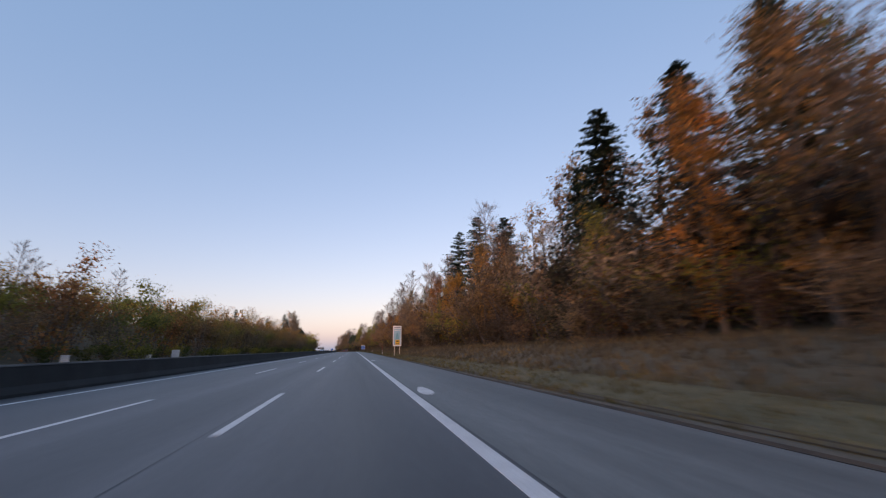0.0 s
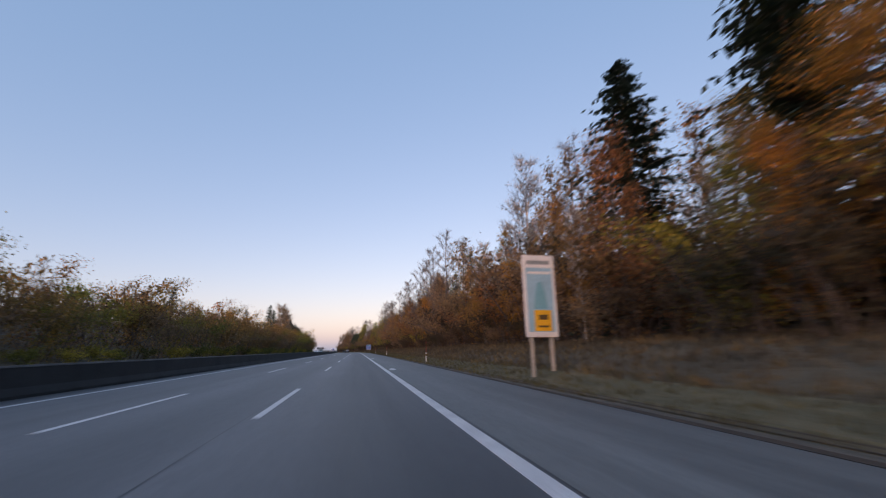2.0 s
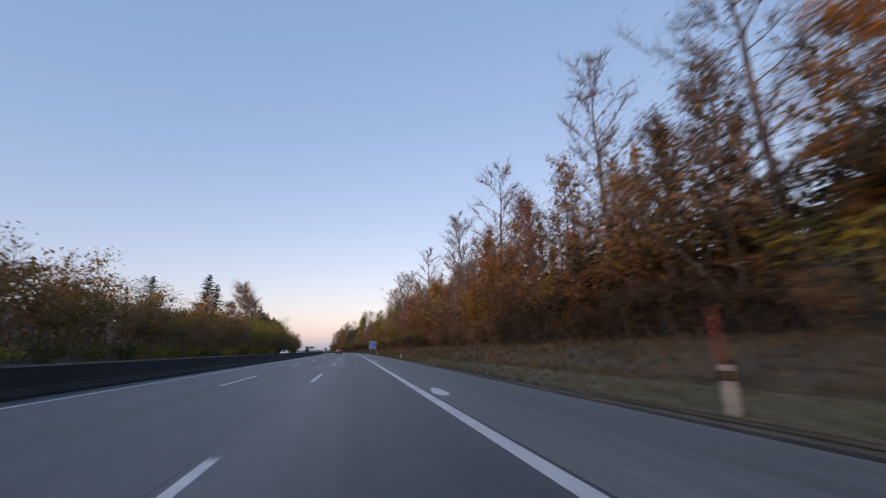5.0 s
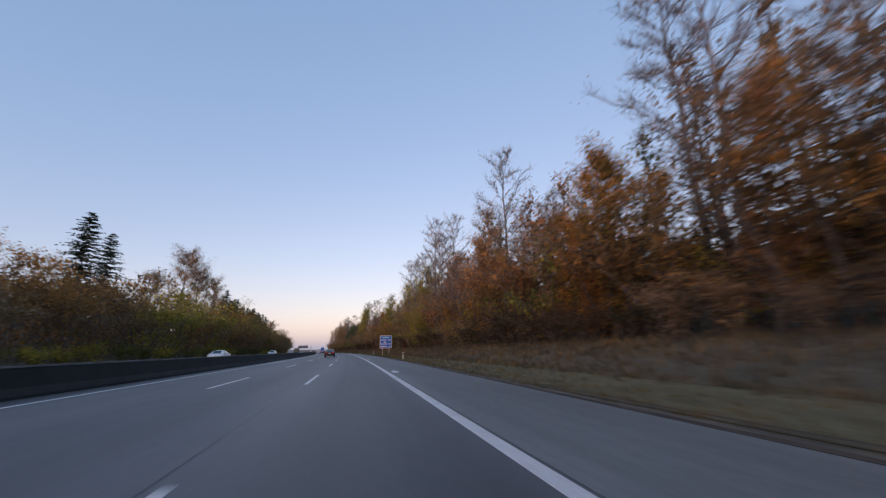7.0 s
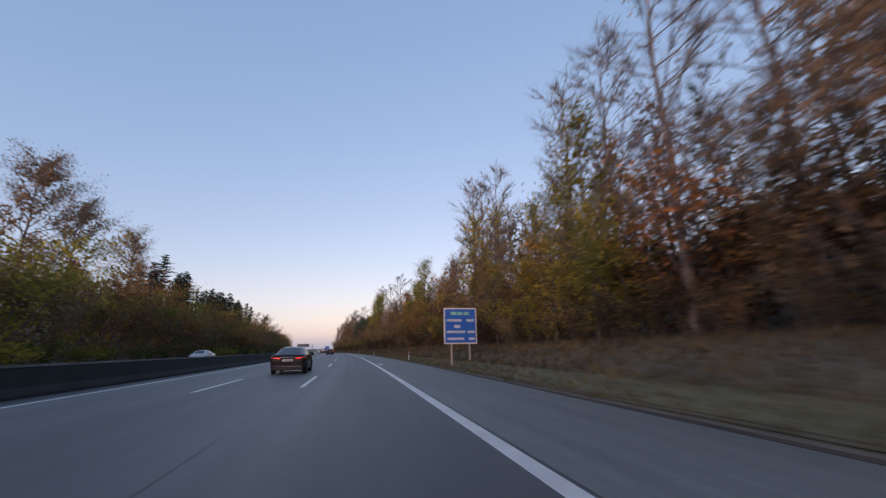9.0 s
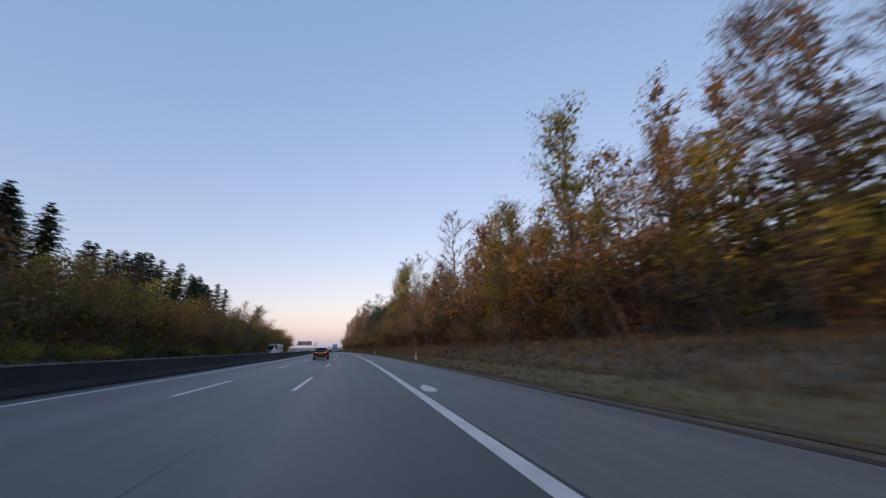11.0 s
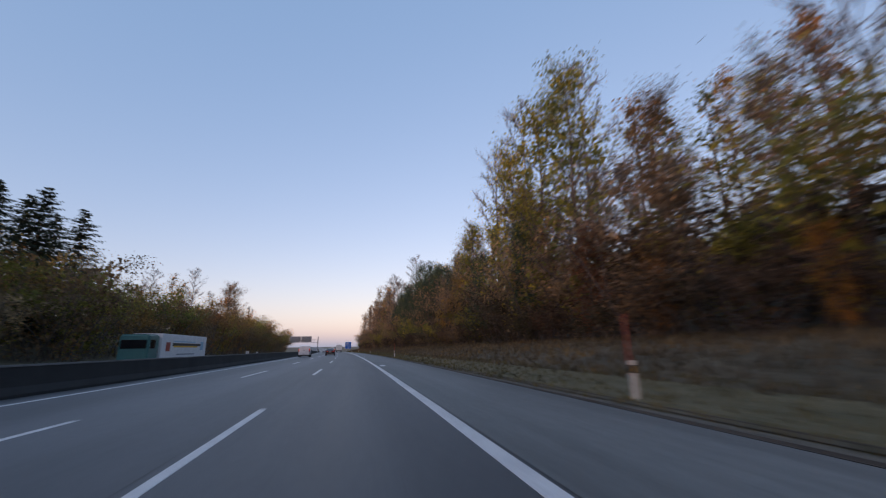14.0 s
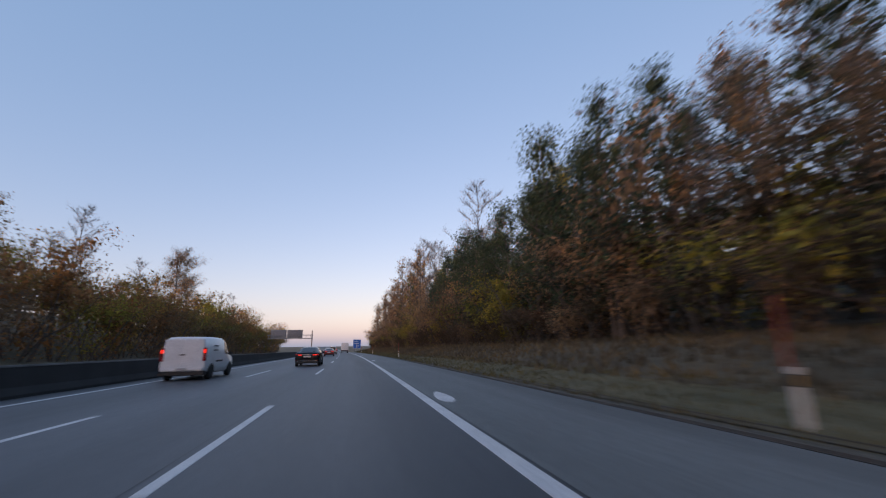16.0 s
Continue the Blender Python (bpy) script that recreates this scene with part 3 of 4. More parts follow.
s = -12.0
while s < 560:
    # dense, coloured trees of the front row; most stay below the tall ones behind
    high = pick.uniform(0.82, 1.05) if pick.random() < (0.55 if s < 265 or s > 405 else 0.36) else pick.uniform(0.50, 0.74)
    if s < 38:
        high *= 0.62
    elif s < 56:
        high *= 0.92
    elif s < 125:
        high *= 0.90
    plant(pick.choice(stand(s)), pick.uniform(14.4, 16.4), s, high * pick.uniform(0.98, 1.12), pick.uniform(0.95, 1.08))
    s += pick.uniform(3.3, 4.7)
s = -12.0
while s < 560:
    # tall thin-crowned trees that stand above them
    over = 0.56 if s < 38 else (0.84 if s < 56 else (0.72 if s < 125 else (0.72 if 352 < s < 405 else 1.0)))
    plant(pick.choice(TALL_WARM if s < 165 else TALL_BARE), pick.uniform(17.5, 20.5), s, over * pick.uniform(0.95, 1.12), pick.uniform(0.95, 1.05))
    s += pick.uniform(3.3, 4.7)
s = -12.0
while s < 560:
    # the dark inside of the wood
    plant(pick.choice(T_BACK), pick.uniform(21.5, 25.0), s, pick.uniform(0.74, 0.92) if s < 118 or 260 < s < 390 else pick.uniform(0.78, 0.95))
    s += pick.uniform(4.4, 6.0)
DEEP = []   # trees too deep in the wood, or too far ahead, to tell apart
s = -10.0
while s < 540:
    x = pick.uniform(27.0, 31.0)
    DEEP.append(place(x, s, bank_height(x), pick.uniform(0, 360), pick.uniform(0.62, 0.82)))
    s += pick.uniform(6.0, 9.0)
s = 560.0
while s < WOOD_END:
    for x, ds in ((pick.uniform(15.0, 18.0), 0), (pick.uniform(20.0, 27.0), 3)):
        DEEP.append(place(x, s + ds, bank_height(x), pick.uniform(0, 360), pick.uniform(1.0, 1.22), 0.9))
    s += pick.uniform(5.5, 7.5)
s = -6.0
while s < WOOD_END:
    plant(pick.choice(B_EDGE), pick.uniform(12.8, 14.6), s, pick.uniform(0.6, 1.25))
    s += pick.uniform(2.2, 3.8)
s = -8.0
while s < WOOD_END:
    # young growth that closes the foot of the wood; evergreen towards the end
    young = B_YOUNG if s < 440 else B_YOUNG[1:2] + B_YOUNG[2:3]
    plant(pick.choice(young), pick.uniform(14.2, 16.6), s, pick.uniform(0.75, 1.2), pick.uniform(0.9, 1.2))
    s += pick.uniform(3.4, 5.4)
s = -8.0
while s < WOOD_END:
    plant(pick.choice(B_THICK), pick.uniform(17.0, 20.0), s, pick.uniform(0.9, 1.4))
    s += pick.uniform(2.6, 3.6)

# Single trees that stand out
for x, s, tip in ((21.0, 78.0, 25.2), (21.0, 65.5, 24.4), (21.2, 53.0, 24.6), (21.5, 29.0, 28.0), (24.0, 37.0, 25.0), (21.5, 20.0, 24.5), (22.0, 14.0, 24.0)):
    plant(T_SPRUCE[int(s) % 2], x, s, (tip - bank_height(x)) / 27.0)


def single(kinds, full, spots):
    """Trees that stand out: (offset, way, height of the tip above the road)."""
    for x, s, tip in spots:
        plant(kinds[int(s) % len(kinds)], x, s, (tip - bank_height(x)) / full)


single(T_BIRCH, 20.0, ((14.6, 76.4, 18.0), (15.5, 82.0, 20.0), (15.4, 87.0, 20.3), (15.4, 94.0, 16.5), (15.0, 99.0, 15.5), (13.6, 366.5, 14.0), (14.0, 373.0, 16.5), (14.2, 385.0, 16.0), (14.8, 192.0, 20.0)))
single(T_BARE, 21.0, ((15.4, 166.0, 22.2), (15.2, 187.0, 20.4), (15.6, 190.5, 21.5), (15.4, 194.0, 20.7), (15.5, 250.0, 20.6), (15.3, 254.0, 21.2), (15.8, 259.0, 21.0), (15.5, 266.0, 22.0), (15.0, 272.0, 22.5),
                      (16.0, 278.0, 22.0), (16.0, 284.0, 23.0), (15.3, 357.0, 19.8), (15.8, 362.0, 17.5), (15.2, 449.0, 19.2)))
single(T_ORANGE, 18.0, ((15.2, 178.0, 25.0), (14.5, 171.0, 17.0), (14.4, 184.0, 14.0), (14.8, 200.0, 16.0), (15.2, 216.0, 20.5), (15.0, 229.0, 19.0), (14.6, 334.0, 19.0), (14.8, 341.0, 21.0), (15.3, 398.0, 20.0), (14.8, 432.0, 19.5), (15.0, 438.0, 20.0)))
single(T_GOLD, 17.0, ((14.8, 57.0, 17.0), (14.6, 63.0, 13.0), (14.5, 88.5, 13.5), (14.2, 99.0, 10.0), (14.6, 175.0, 15.5), (14.4, 180.5, 12.5), (15.2, 210.0, 20.6), (14.8, 213.5, 15.0), (14.9, 234.0, 21.0), (14.4, 248.0, 11.0), (14.2, 331.0, 13.5),
                      (14.6, 327.0, 15.0), (13.6, 390.0, 6.5), (14.0, 440.0, 12.0)))
single(T_OLIVE, 16.0, ((13.2, 264.0, 10.0), (13.0, 268.5, 9.0), (13.2, 273.0, 8.0), (13.6, 281.0, 9.5), (13.9, 288.0, 10.0), (15.0, 324.0, 19.2), (13.8, 337.0, 12.0), (13.6, 384.0, 9.0), (13.8, 20.0, 9.0), (13.9, 64.0, 9.0), (15.2, 411.0, 22.5), (15.0, 416.0, 21.0), (15.6, 406.0, 23.0)))
single(T_RED, 11.0, ((13.9, 402.8, 9.0), (13.8, 397.0, 7.0), (14.0, 377.0, 8.0), (14.0, 210.5, 8.0)))
single(T_PINE, 17.0, ((14.2, 411.7, 12.0), (14.4, 424.0, 14.0), (14.2, 427.0, 12.0), (14.4, 455.0, 14.0), (14.2, 460.0, 15.0), (14.6, 465.0, 15.0)))

# The close-grown pines at the end of the stretch
s = 444.0
while s < 520:
    plant(pick.choice(T_PINE), pick.uniform(16.5, 18.5), s, pick.uniform(0.80, 1.02), pick.uniform(0.9, 1.0))
    s += pick.uniform(2.8, 4.0)

# Beyond the opposite carriageway
s = 8.0
while s < 640:
    low = 0.92 if s < 230 else 1.02
    plant(pick.choice(B_HEDGE), pick.uniform(-31.5, -28.8), s, low * pick.uniform(0.95, 1.22), pick.uniform(0.95, 1.15))
    s += pick.uniform(3.0, 4.4)
s = 10.0
while s < 620:
    low = 0.95 if s < 230 else 1.04
    plant(pick.choice(B_HEDGE), pick.uniform(-37.0, -34.5), s, low * pick.uniform(1.0, 1.25), 1.0)
    s += pick.uniform(5.0, 7.0)
s = 10.0
while s < 420:
    plant(pick.choice(B_LOW), pick.uniform(-28.2, -27.0), s, pick.uniform(0.7, 1.1))
    s += pick.uniform(4.0, 7.0)
s = 20.0
while s < 230:
    plant(pick.choice(T_BACK[:2] + T_BIRCH + T_BARE), pick.uniform(-46, -38), s, pick.uniform(0.40, 0.56))
    s += pick.uniform(6, 10)
for x, s, h in ((-40.9, 259.7, 25.0), (-40.0, 264.5, 22.0), (-47, 240, 17.0), (-40, 150, 15.0)):
    plant(T_SPRUCE[int(s) % 2], x, s, (h - 1) / 27.0)
single(T_OAK, 24.0, ((-41, 284, 18.0), (-42, 305, 28.0), (-41, 313, 25.0), (-41, 331, 24.8), (-42, 456, 22.0), (-44, 464, 23.0), (-41, 518, 21.0), (-41, 543, 26.0), (-43, 557, 22.0), (-45, 600, 22.0)))
single(T_BARE, 21.0, ((-40, 338, 23.0), (-40, 475, 26.6), (-42, 482, 24.0), (-41, 499, 24.5), (-42, 507, 22.0), (-40, 550, 24.0)))
s = 338.0
while s < 452:
    plant(pick.choice(T_SPRUCE), pick.uniform(-44, -37.5), s, pick.uniform(0.62, 0.86))
    s += pick.uniform(2.4, 3.8)
for x, s, h in ((-40, 290, 17.0), (-39, 470, 19.0)):
    plant((T_BIRCH + T_BARE)[int(s) % 5], x, s, h / 20.0)
s = 470.0
while s < 640:
    plant(pick.choice(T_BACK + T_BARE + T_OAK[:1]), pick.uniform(-50, -40), s, pick.uniform(0.55, 0.80))
    s += pick.uniform(8, 12)


def deep_wood(spots):
    """All trees of the list in one mesh: trunks, limbs and leaf clumps."""
    rng = np.random.default_rng(5)
    verts, faces, slots, base = [], [], [], 0
    mats = [M_BARK, L_BROWN, L_ORANGE, L_GREEN]
    for i, m in enumerate(spots):
        wood, crown = T_BACK[i % len(T_BACK)].args[1]
        tri = np.asarray(crown[1])[rng.random(len(crown[1])) < 0.8]
        for v, f, slot in ((wood[0], wood[1], 0), (np.asarray(crown[0])[tri.ravel()], np.arange(tri.size).reshape(-1, 3), (1, 2, 1, 3)[i % 4])):
            a = np.asarray([tuple(p) for p in v])
            mm = np.asarray(m)
            verts.extend((a @ mm[:3, :3].T + mm[:3, 3]).tolist())
            faces.extend(tuple(int(k) + base for k in q) for q in f)
            slots.extend([slot] * len(f))
            base += len(a)
    me = bpy.data.meshes.new("deep_wood")
    me.from_pydata(verts, [], faces)
    for mat in mats:
        me.materials.append(mat)
    me.polygons.foreach_set("material_index", slots)
    me.update()
    return tagged(new("deep_wood", me), "dense brown autumn wood seen between and behind the nearer trees", "woods", kind="stuff")


deep_wood(DEEP)


# ---------------------------------------------------------------- roadside furniture
def plain(name, colour, rough=0.5, metal=0.0, coat=0.0):
    m = surface(name, tuple(c * 0.88 for c in colour), tuple(min(1, c * 1.06) for c in colour), rough, 2.0, 40, 0.08, 0.002, metal)
    m.node_tree.nodes["Principled BSDF"].inputs["Coat Weight"].default_value = coat
    return m


def glowing(name, colour, strength):
    m, t, p = _nodes(name)
    p.inputs["Base Color"].default_value = (*colour, 1)
    p.inputs["Roughness"].default_value = 0.25
    p.inputs["Emission Color"].default_value = (*colour, 1)
    p.inputs["Emission Strength"].default_value = strength
    return m


M_WHITE = plain("white_sign_sheet", (0.72, 0.73, 0.74), 0.45)
M_BLUE = plain("blue_sign_sheet", (0.006, 0.13, 0.56), 0.4)
M_PALETEXT = plain("pale_sign_text", (0.48, 0.58, 0.74), 0.45)
M_PALEBLUE = plain("pale_blue_print", (0.28, 0.50, 0.64), 0.45)
M_TEAL = plain("teal_print", (0.16, 0.40, 0.50), 0.45)
M_GREYPRINT = plain("grey_print", (0.22, 0.26, 0.28), 0.5)
M_YELLOW = plain("yellow_print", (0.78, 0.42, 0.02), 0.45)
M_DARKPRINT = plain("dark_print", (0.10, 0.06, 0.02), 0.5)
M_MINT = plain("mint_print", (0.20, 0.55, 0.50), 0.5)
M_POSTWOOD = plain("pale_sign_post", (0.46, 0.42, 0.36), 0.7)
M_STEEL = plain("galvanised_steel", (0.30, 0.31, 0.32), 0.45, 0.7)
M_SIGNBACK = plain("grey_sign_back", (0.24, 0.24, 0.25), 0.6)
M_PLASTIC = plain("white_post_plastic", (0.62, 0.62, 0.58), 0.5)
M_BLACK = plain("black_plastic", (0.015, 0.015, 0.016), 0.5)
M_REDPOST = plain("faded_red_rod", (0.36, 0.055, 0.035), 0.55)
M_REFLECT = plain("amber_reflector", (0.55, 0.30, 0.06), 0.2)


def bars(parent, name, rows, y, material):
    """Raised printed bars (x0, x1, z0, z1) on a board facing -y."""
    for x0, x1, z0, z1 in rows:
        part(name, box_bm(x0, x1, y - 0.006, y + 0.002, z0, z1), material, parent)


def info_sign():
    e = root("info_sign", place(7.06, 67.2, 0.08, 0), "tall white information sign with yellow square on two posts", "road sign")
    for x in (-0.42, 0.42):
        part("post", box_bm(x - 0.06, x + 0.06, 0.06, 0.18, -0.25, 4.7, 0.012), M_POSTWOOD, e, "pale painted post")
    part("board", box_bm(-0.70, 0.70, -0.03, 0.05, 1.55, 4.85, 0.03, 2), M_WHITE, e, "white board with rounded corners")
    part("picture_panel", box_bm(-0.56, 0.56, -0.036, -0.028, 1.75, 4.32), M_PALEBLUE, e, "pale blue printed panel")
    bars(e, "title_bar", [(-0.52, 0.50, 4.46, 4.62)], -0.032, M_GREYPRINT)
    bars(e, "print_bar", [(-0.50, 0.50, 4.06, 4.16)], -0.036, M_WHITE)
    bm = bmesh.new()
    pts = [(-0.30, 2.65), (0.30, 2.65), (0.20, 3.35), (0.06, 3.75), (-0.10, 3.70), (-0.22, 3.2)]
    f = bm.faces.new([bm.verts.new((x, -0.038, z)) for x, z in pts])
    g = bmesh.ops.extrude_face_region(bm, geom=[f])
    for v in g["geom"]:
        if isinstance(v, bmesh.types.BMVert):
            v.co.y -= 0.004
    part("print_shape", bm, M_TEAL, e, "teal printed shape")
    part("yellow_square", box_bm(-0.30, 0.42, -0.044, -0.034, 1.78, 2.60), M_YELLOW, e, "yellow printed square")
    bars(e, "dark_bar", [(-0.12, 0.26, 2.22, 2.42), (-0.16, 0.30, 1.92, 2.00)], -0.044, M_DARKPRINT)
    return e


def direction_sign():
    e = root("direction_sign", place(7.18, 271.4, -0.12, 0, 1.11, 1.12), "square blue motorway direction sign with white border on two posts", "road sign")
    for x in (-0.58, 0.60):
        part("post", box_bm(x - 0.045, x + 0.045, 0.04, 0.13, -0.25, 3.2, 0.01), M_POSTWOOD, e, "pale slim post")
    part("board", box_bm(-1.08, 1.08, -0.03, 0.035, 1.32, 3.34, 0.03, 2), M_WHITE, e, "white sign border")
    part("blue_panel", box_bm(-1.00, 1.00, -0.037, -0.028, 1.40, 3.26), M_BLUE, e, "blue sign face")
    bars(e, "mint_bar", [(-0.62, -0.26, 2.93, 3.11), (-0.20, 0.16, 2.93, 3.11), (0.24, 0.58, 2.93, 3.11)], -0.038, M_MINT)
    bars(e, "white_bar", [(-0.90, 0.08, 2.56, 2.70), (0.40, 0.90, 2.56, 2.70), (-0.40, -0.02, 2.20, 2.38), (-0.90, 0.30, 1.92, 2.06), (0.46, 0.92, 1.92, 2.06), (-0.88, 0.22, 1.54, 1.68), (0.54, 0.92, 1.54, 1.68)], -0.038, M_PALETEXT)
    return e


def exit_sign():
    e = root("exit_sign", place(6.4, 626, 0.1, 6), "large blue motorway exit sign standing far ahead", "road sign")
    for x in (-1.1, 1.1):
        part("post", box_bm(x - 0.09, x + 0.09, 0.05, 0.23, -0.3, 5.4, 0.01), M_STEEL, e)
    part("board", box_bm(-1.75, 1.75, -0.04, 0.05, 1.6, 5.6, 0.03), M_WHITE, e, "white sign border")
    part("blue_panel", box_bm(-1.65, 1.65, -0.05, -0.035, 1.7, 5.5), M_BLUE, e, "blue sign face")
    bars(e, "white_bar", [(-1.3, 0.5, 4.6, 4.9), (-1.3, 0.9, 3.7, 4.0), (-0.2, 0.1, 1.9, 3.3), (0.3, 0.9, 2.6, 2.85)], -0.05, M_WHITE)
    return e


def delineator(m):
    """White marker post with a black band and a tall red rod on it."""
    e = root("marker_post", m, "white roadside marker post with black band and tall red rod", "marker post", "marker posts every fifty metres")
    bm = bmesh.new()
    ring = [(-0.06, -0.045), (0.06, -0.045), (0.065, 0.0), (0.03, 0.05), (-0.03, 0.05), (-0.065, 0.0)]
    lo = [bm.verts.new((x, y, -0.25)) for x, y in ring]
    hi = [bm.verts.new((x, y, 0.90 if y < 0.02 else 0.86)) for x, y in ring]
    for i in range(6):
        bm.faces.new((lo[i], lo[(i + 1) % 6], hi[(i + 1) % 6], hi[i]))
    bm.faces.new(hi)
    part("post", bm, M_PLASTIC, e, "dirty white plastic post")
    part("band", box_bm(-0.067, 0.067, -0.05, 0.052, 0.62, 0.80, 0.006), M_BLACK, e, "black band")
    part("reflector", box_bm(-0.025, 0.025, -0.056, -0.046, 0.64, 0.78, 0.004), M_REFLECT, e, "small reflector")
    bm = bmesh.new()
    bmesh.ops.create_cone(bm, segments=8, radius1=0.028, radius2=0.022, depth=1.2, cap_ends=True, matrix=Matrix.Translation((0.0, 0.075, 1.36)))
    part("rod", bm, M_REDPOST, e, "thin faded red rod")
    return e


def far_plate(m, w, h):
    e = root("verge_plate", m, "small pale plate on a short post at the far verge", "road sign", "plates on the far verge")
    part("post", box_bm(-0.03, 0.03, -0.03, 0.03, -0.2, 0.7, 0.005), M_STEEL, e)
    part("plate", box_bm(-w / 2, w / 2, -0.045, -0.03, 0.35, 0.35 + h, 0.006), M_WHITE, e, "pale blank plate")
    return e


def triangle_sign():
    e = root("triangle_sign", place(-11.55, 369.0, -0.2, 8), "pale triangular sign seen from behind on the central reserve", "road sign")
    part("post", box_bm(-0.035, 0.035, -0.01, 0.05, -0.2, 1.85, 0.005), M_STEEL, e)
    bm = bmesh.new()
    out = [(-0.52, 1.02), (0.52, 1.02), (0.57, 1.11), (0.07, 1.98), (-0.07, 1.98), (-0.57, 1.11)]
    a = [bm.verts.new((x, -0.03, z)) for x, z in out]
    b = [bm.verts.new((x, -0.012, z)) for x, z in out]
    bm.faces.new(a)
    bm.faces.new(b[::-1])
    for i in range(6):
        bm.faces.new((a[i], a[(i + 1) % 6], b[(i + 1) % 6], b[i]))
    part("triangle_plate", bm, M_WHITE, e, "pale triangular plate")
    for z in (1.25, 1.55):
        w = (2.0 - z) * 0.5
        part("clamp_bar", box_bm(-w, w, -0.05, -0.032, z - 0.03, z + 0.03, 0.004), M_STEEL, e)
    return e


def gantry():
    e = root("sign_gantry", place(-9.0, 545, -1.75, 0, 0.8), "steel sign gantry over the opposite carriageway with dark sign backs", "gantry")
    part("post", box_bm(-0.18, 0.18, -0.18, 0.18, 1.5, 9.8, 0.03), M_STEEL, e)
    for y in (-0.45, 0.45):
        for z in (7.3, 8.4):
            part("chord", box_bm(-13.4, 0.3, y - 0.09, y + 0.09, z - 0.09, z + 0.09, 0.01), M_STEEL, e)
    for i in range(10):
        x = -13.0 + i * 1.4
        part("brace", box_bm(x - 0.05, x + 0.05, -0.5, -0.42, 7.3, 8.4), M_STEEL, e)
    for x0, x1 in ((-12.6, -7.9), (-7.7, -3.0)):
        p = part("sign_back", box_bm(x0, x1, 0.55, 0.72, 7.5, 10.1, 0.02), M_SIGNBACK, e, "dark sheet-metal sign back")
        for k in range(5):
            x = x0 + 0.5 + k * (x1 - x0 - 1.0) / 4
            part("stiffener", box_bm(x - 0.05, x + 0.05, 0.45, 0.56, 7.5, 10.1), M_STEEL, p)
    part("walkway", box_bm(-13.0, 0.0, -0.5, 0.5, 7.35, 7.42), M_STEEL, e)
    return e


info_sign()
direction_sign()
exit_sign()
triangle_sign()
gantry()
first_post = delineator(place(6.2, 89.6, 0.0))
for i in range(1, 12):
    copy_thing(first_post, place(6.2, 89.6 + 50 * i, 0.0, pick.uniform(-6, 6)))
first_plate = far_plate(place(-26.2, 69.2, 0.0, 5), 1.05, 1.15)
for s_plate, sz in ((61.0, 0.6), (45.0, 0.7), (505.0, 0.8), (520.0, 0.6)):
    copy_thing(first_plate, place(-26.2, s_plate, 0.0, pick.uniform(-15, 15), sz))


# ---------------------------------------------------------------- vehicles
def paint(name, colour, rough=0.10):
    return plain(name, colour, rough, 0.0, 0.22)


M_GLASS = plain("dark_tinted_glass", (0.012, 0.014, 0.018), 0.06)
M_GLASS.node_tree.nodes["Principled BSDF"].inputs["Specular IOR Level"].default_value = 0.7
M_TYRE = plain("black_rubber", (0.018, 0.018, 0.018), 0.85)
M_RIM = plain("grey_alloy", (0.28, 0.28, 0.29), 0.35, 0.8)
M_CHROME = plain("bright_trim", (0.65, 0.66, 0.68), 0.2, 0.9)
M_PLATE = plain("number_plate_sheet", (0.66, 0.66, 0.64), 0.4)
M_PLATEBAR = plain("plate_print", (0.34, 0.34, 0.36), 0.5)
M_TAIL = glowing("red_tail_light", (0.9, 0.03, 0.015), 0.55)
M_BRAKE = glowing("orange_red_light", (1.0, 0.10, 0.02), 0.80)
M_REDLENS = plain("red_lens", (0.30, 0.012, 0.012), 0.15)


def body_shell(stations, trim=0.0):
    """Car body lofted through cross-sections (y, bottom, belt, top, half width, half top width)."""
    bm = bmesh.new()
    rings = []
    for y, zb, zs, zt, w, wt in stations:
        zm = zb + (zs - zb) * 0.45
        half = [(w * 0.86, zb), (w * 0.97, zb + (zs - zb) * 0.12), (w, zm), (w * 0.965, zs), (wt + (w * 0.965 - wt) * 0.12, zs + (zt - zs) * 0.86), (wt * 0.86, zt - 0.012), (wt * 0.4, zt + 0.012)]
        rings.append([bm.verts.new((x, y, z)) for x, z in half] + [bm.verts.new((-x, y, z)) for x, z in reversed(half)])
    n = len(rings[0])
    for a, b in zip(rings, rings[1:]):
        for i in range(n):
            bm.faces.new((a[i], a[(i + 1) % n], b[(i + 1) % n], b[i]))
    bm.faces.new(rings[0])
    bm.faces.new(rings[-1][::-1])
    return bm


def quad_plate(corners, thick=0.012, inset=0.0):
    """A thin glass or panel slab between four or more corners, pushed out along its normal."""
    pts = [Vector(c) for c in corners]
    mid = sum(pts, Vector()) / len(pts)
    nrm = (pts[1] - pts[0]).cross(pts[2] - pts[0]).normalized()
    pts = [p + (mid - p) * inset for p in pts]
    bm = bmesh.new()
    a = [bm.verts.new(p + nrm * thick) for p in pts]
    b = [bm.verts.new(p - nrm * thick) for p in pts]
    bm.faces.new(a)
    bm.faces.new(b[::-1])
    for i in range(len(pts)):
        bm.faces.new((a[i], b[i], b[(i + 1) % len(pts)], a[(i + 1) % len(pts)]))
    return bm


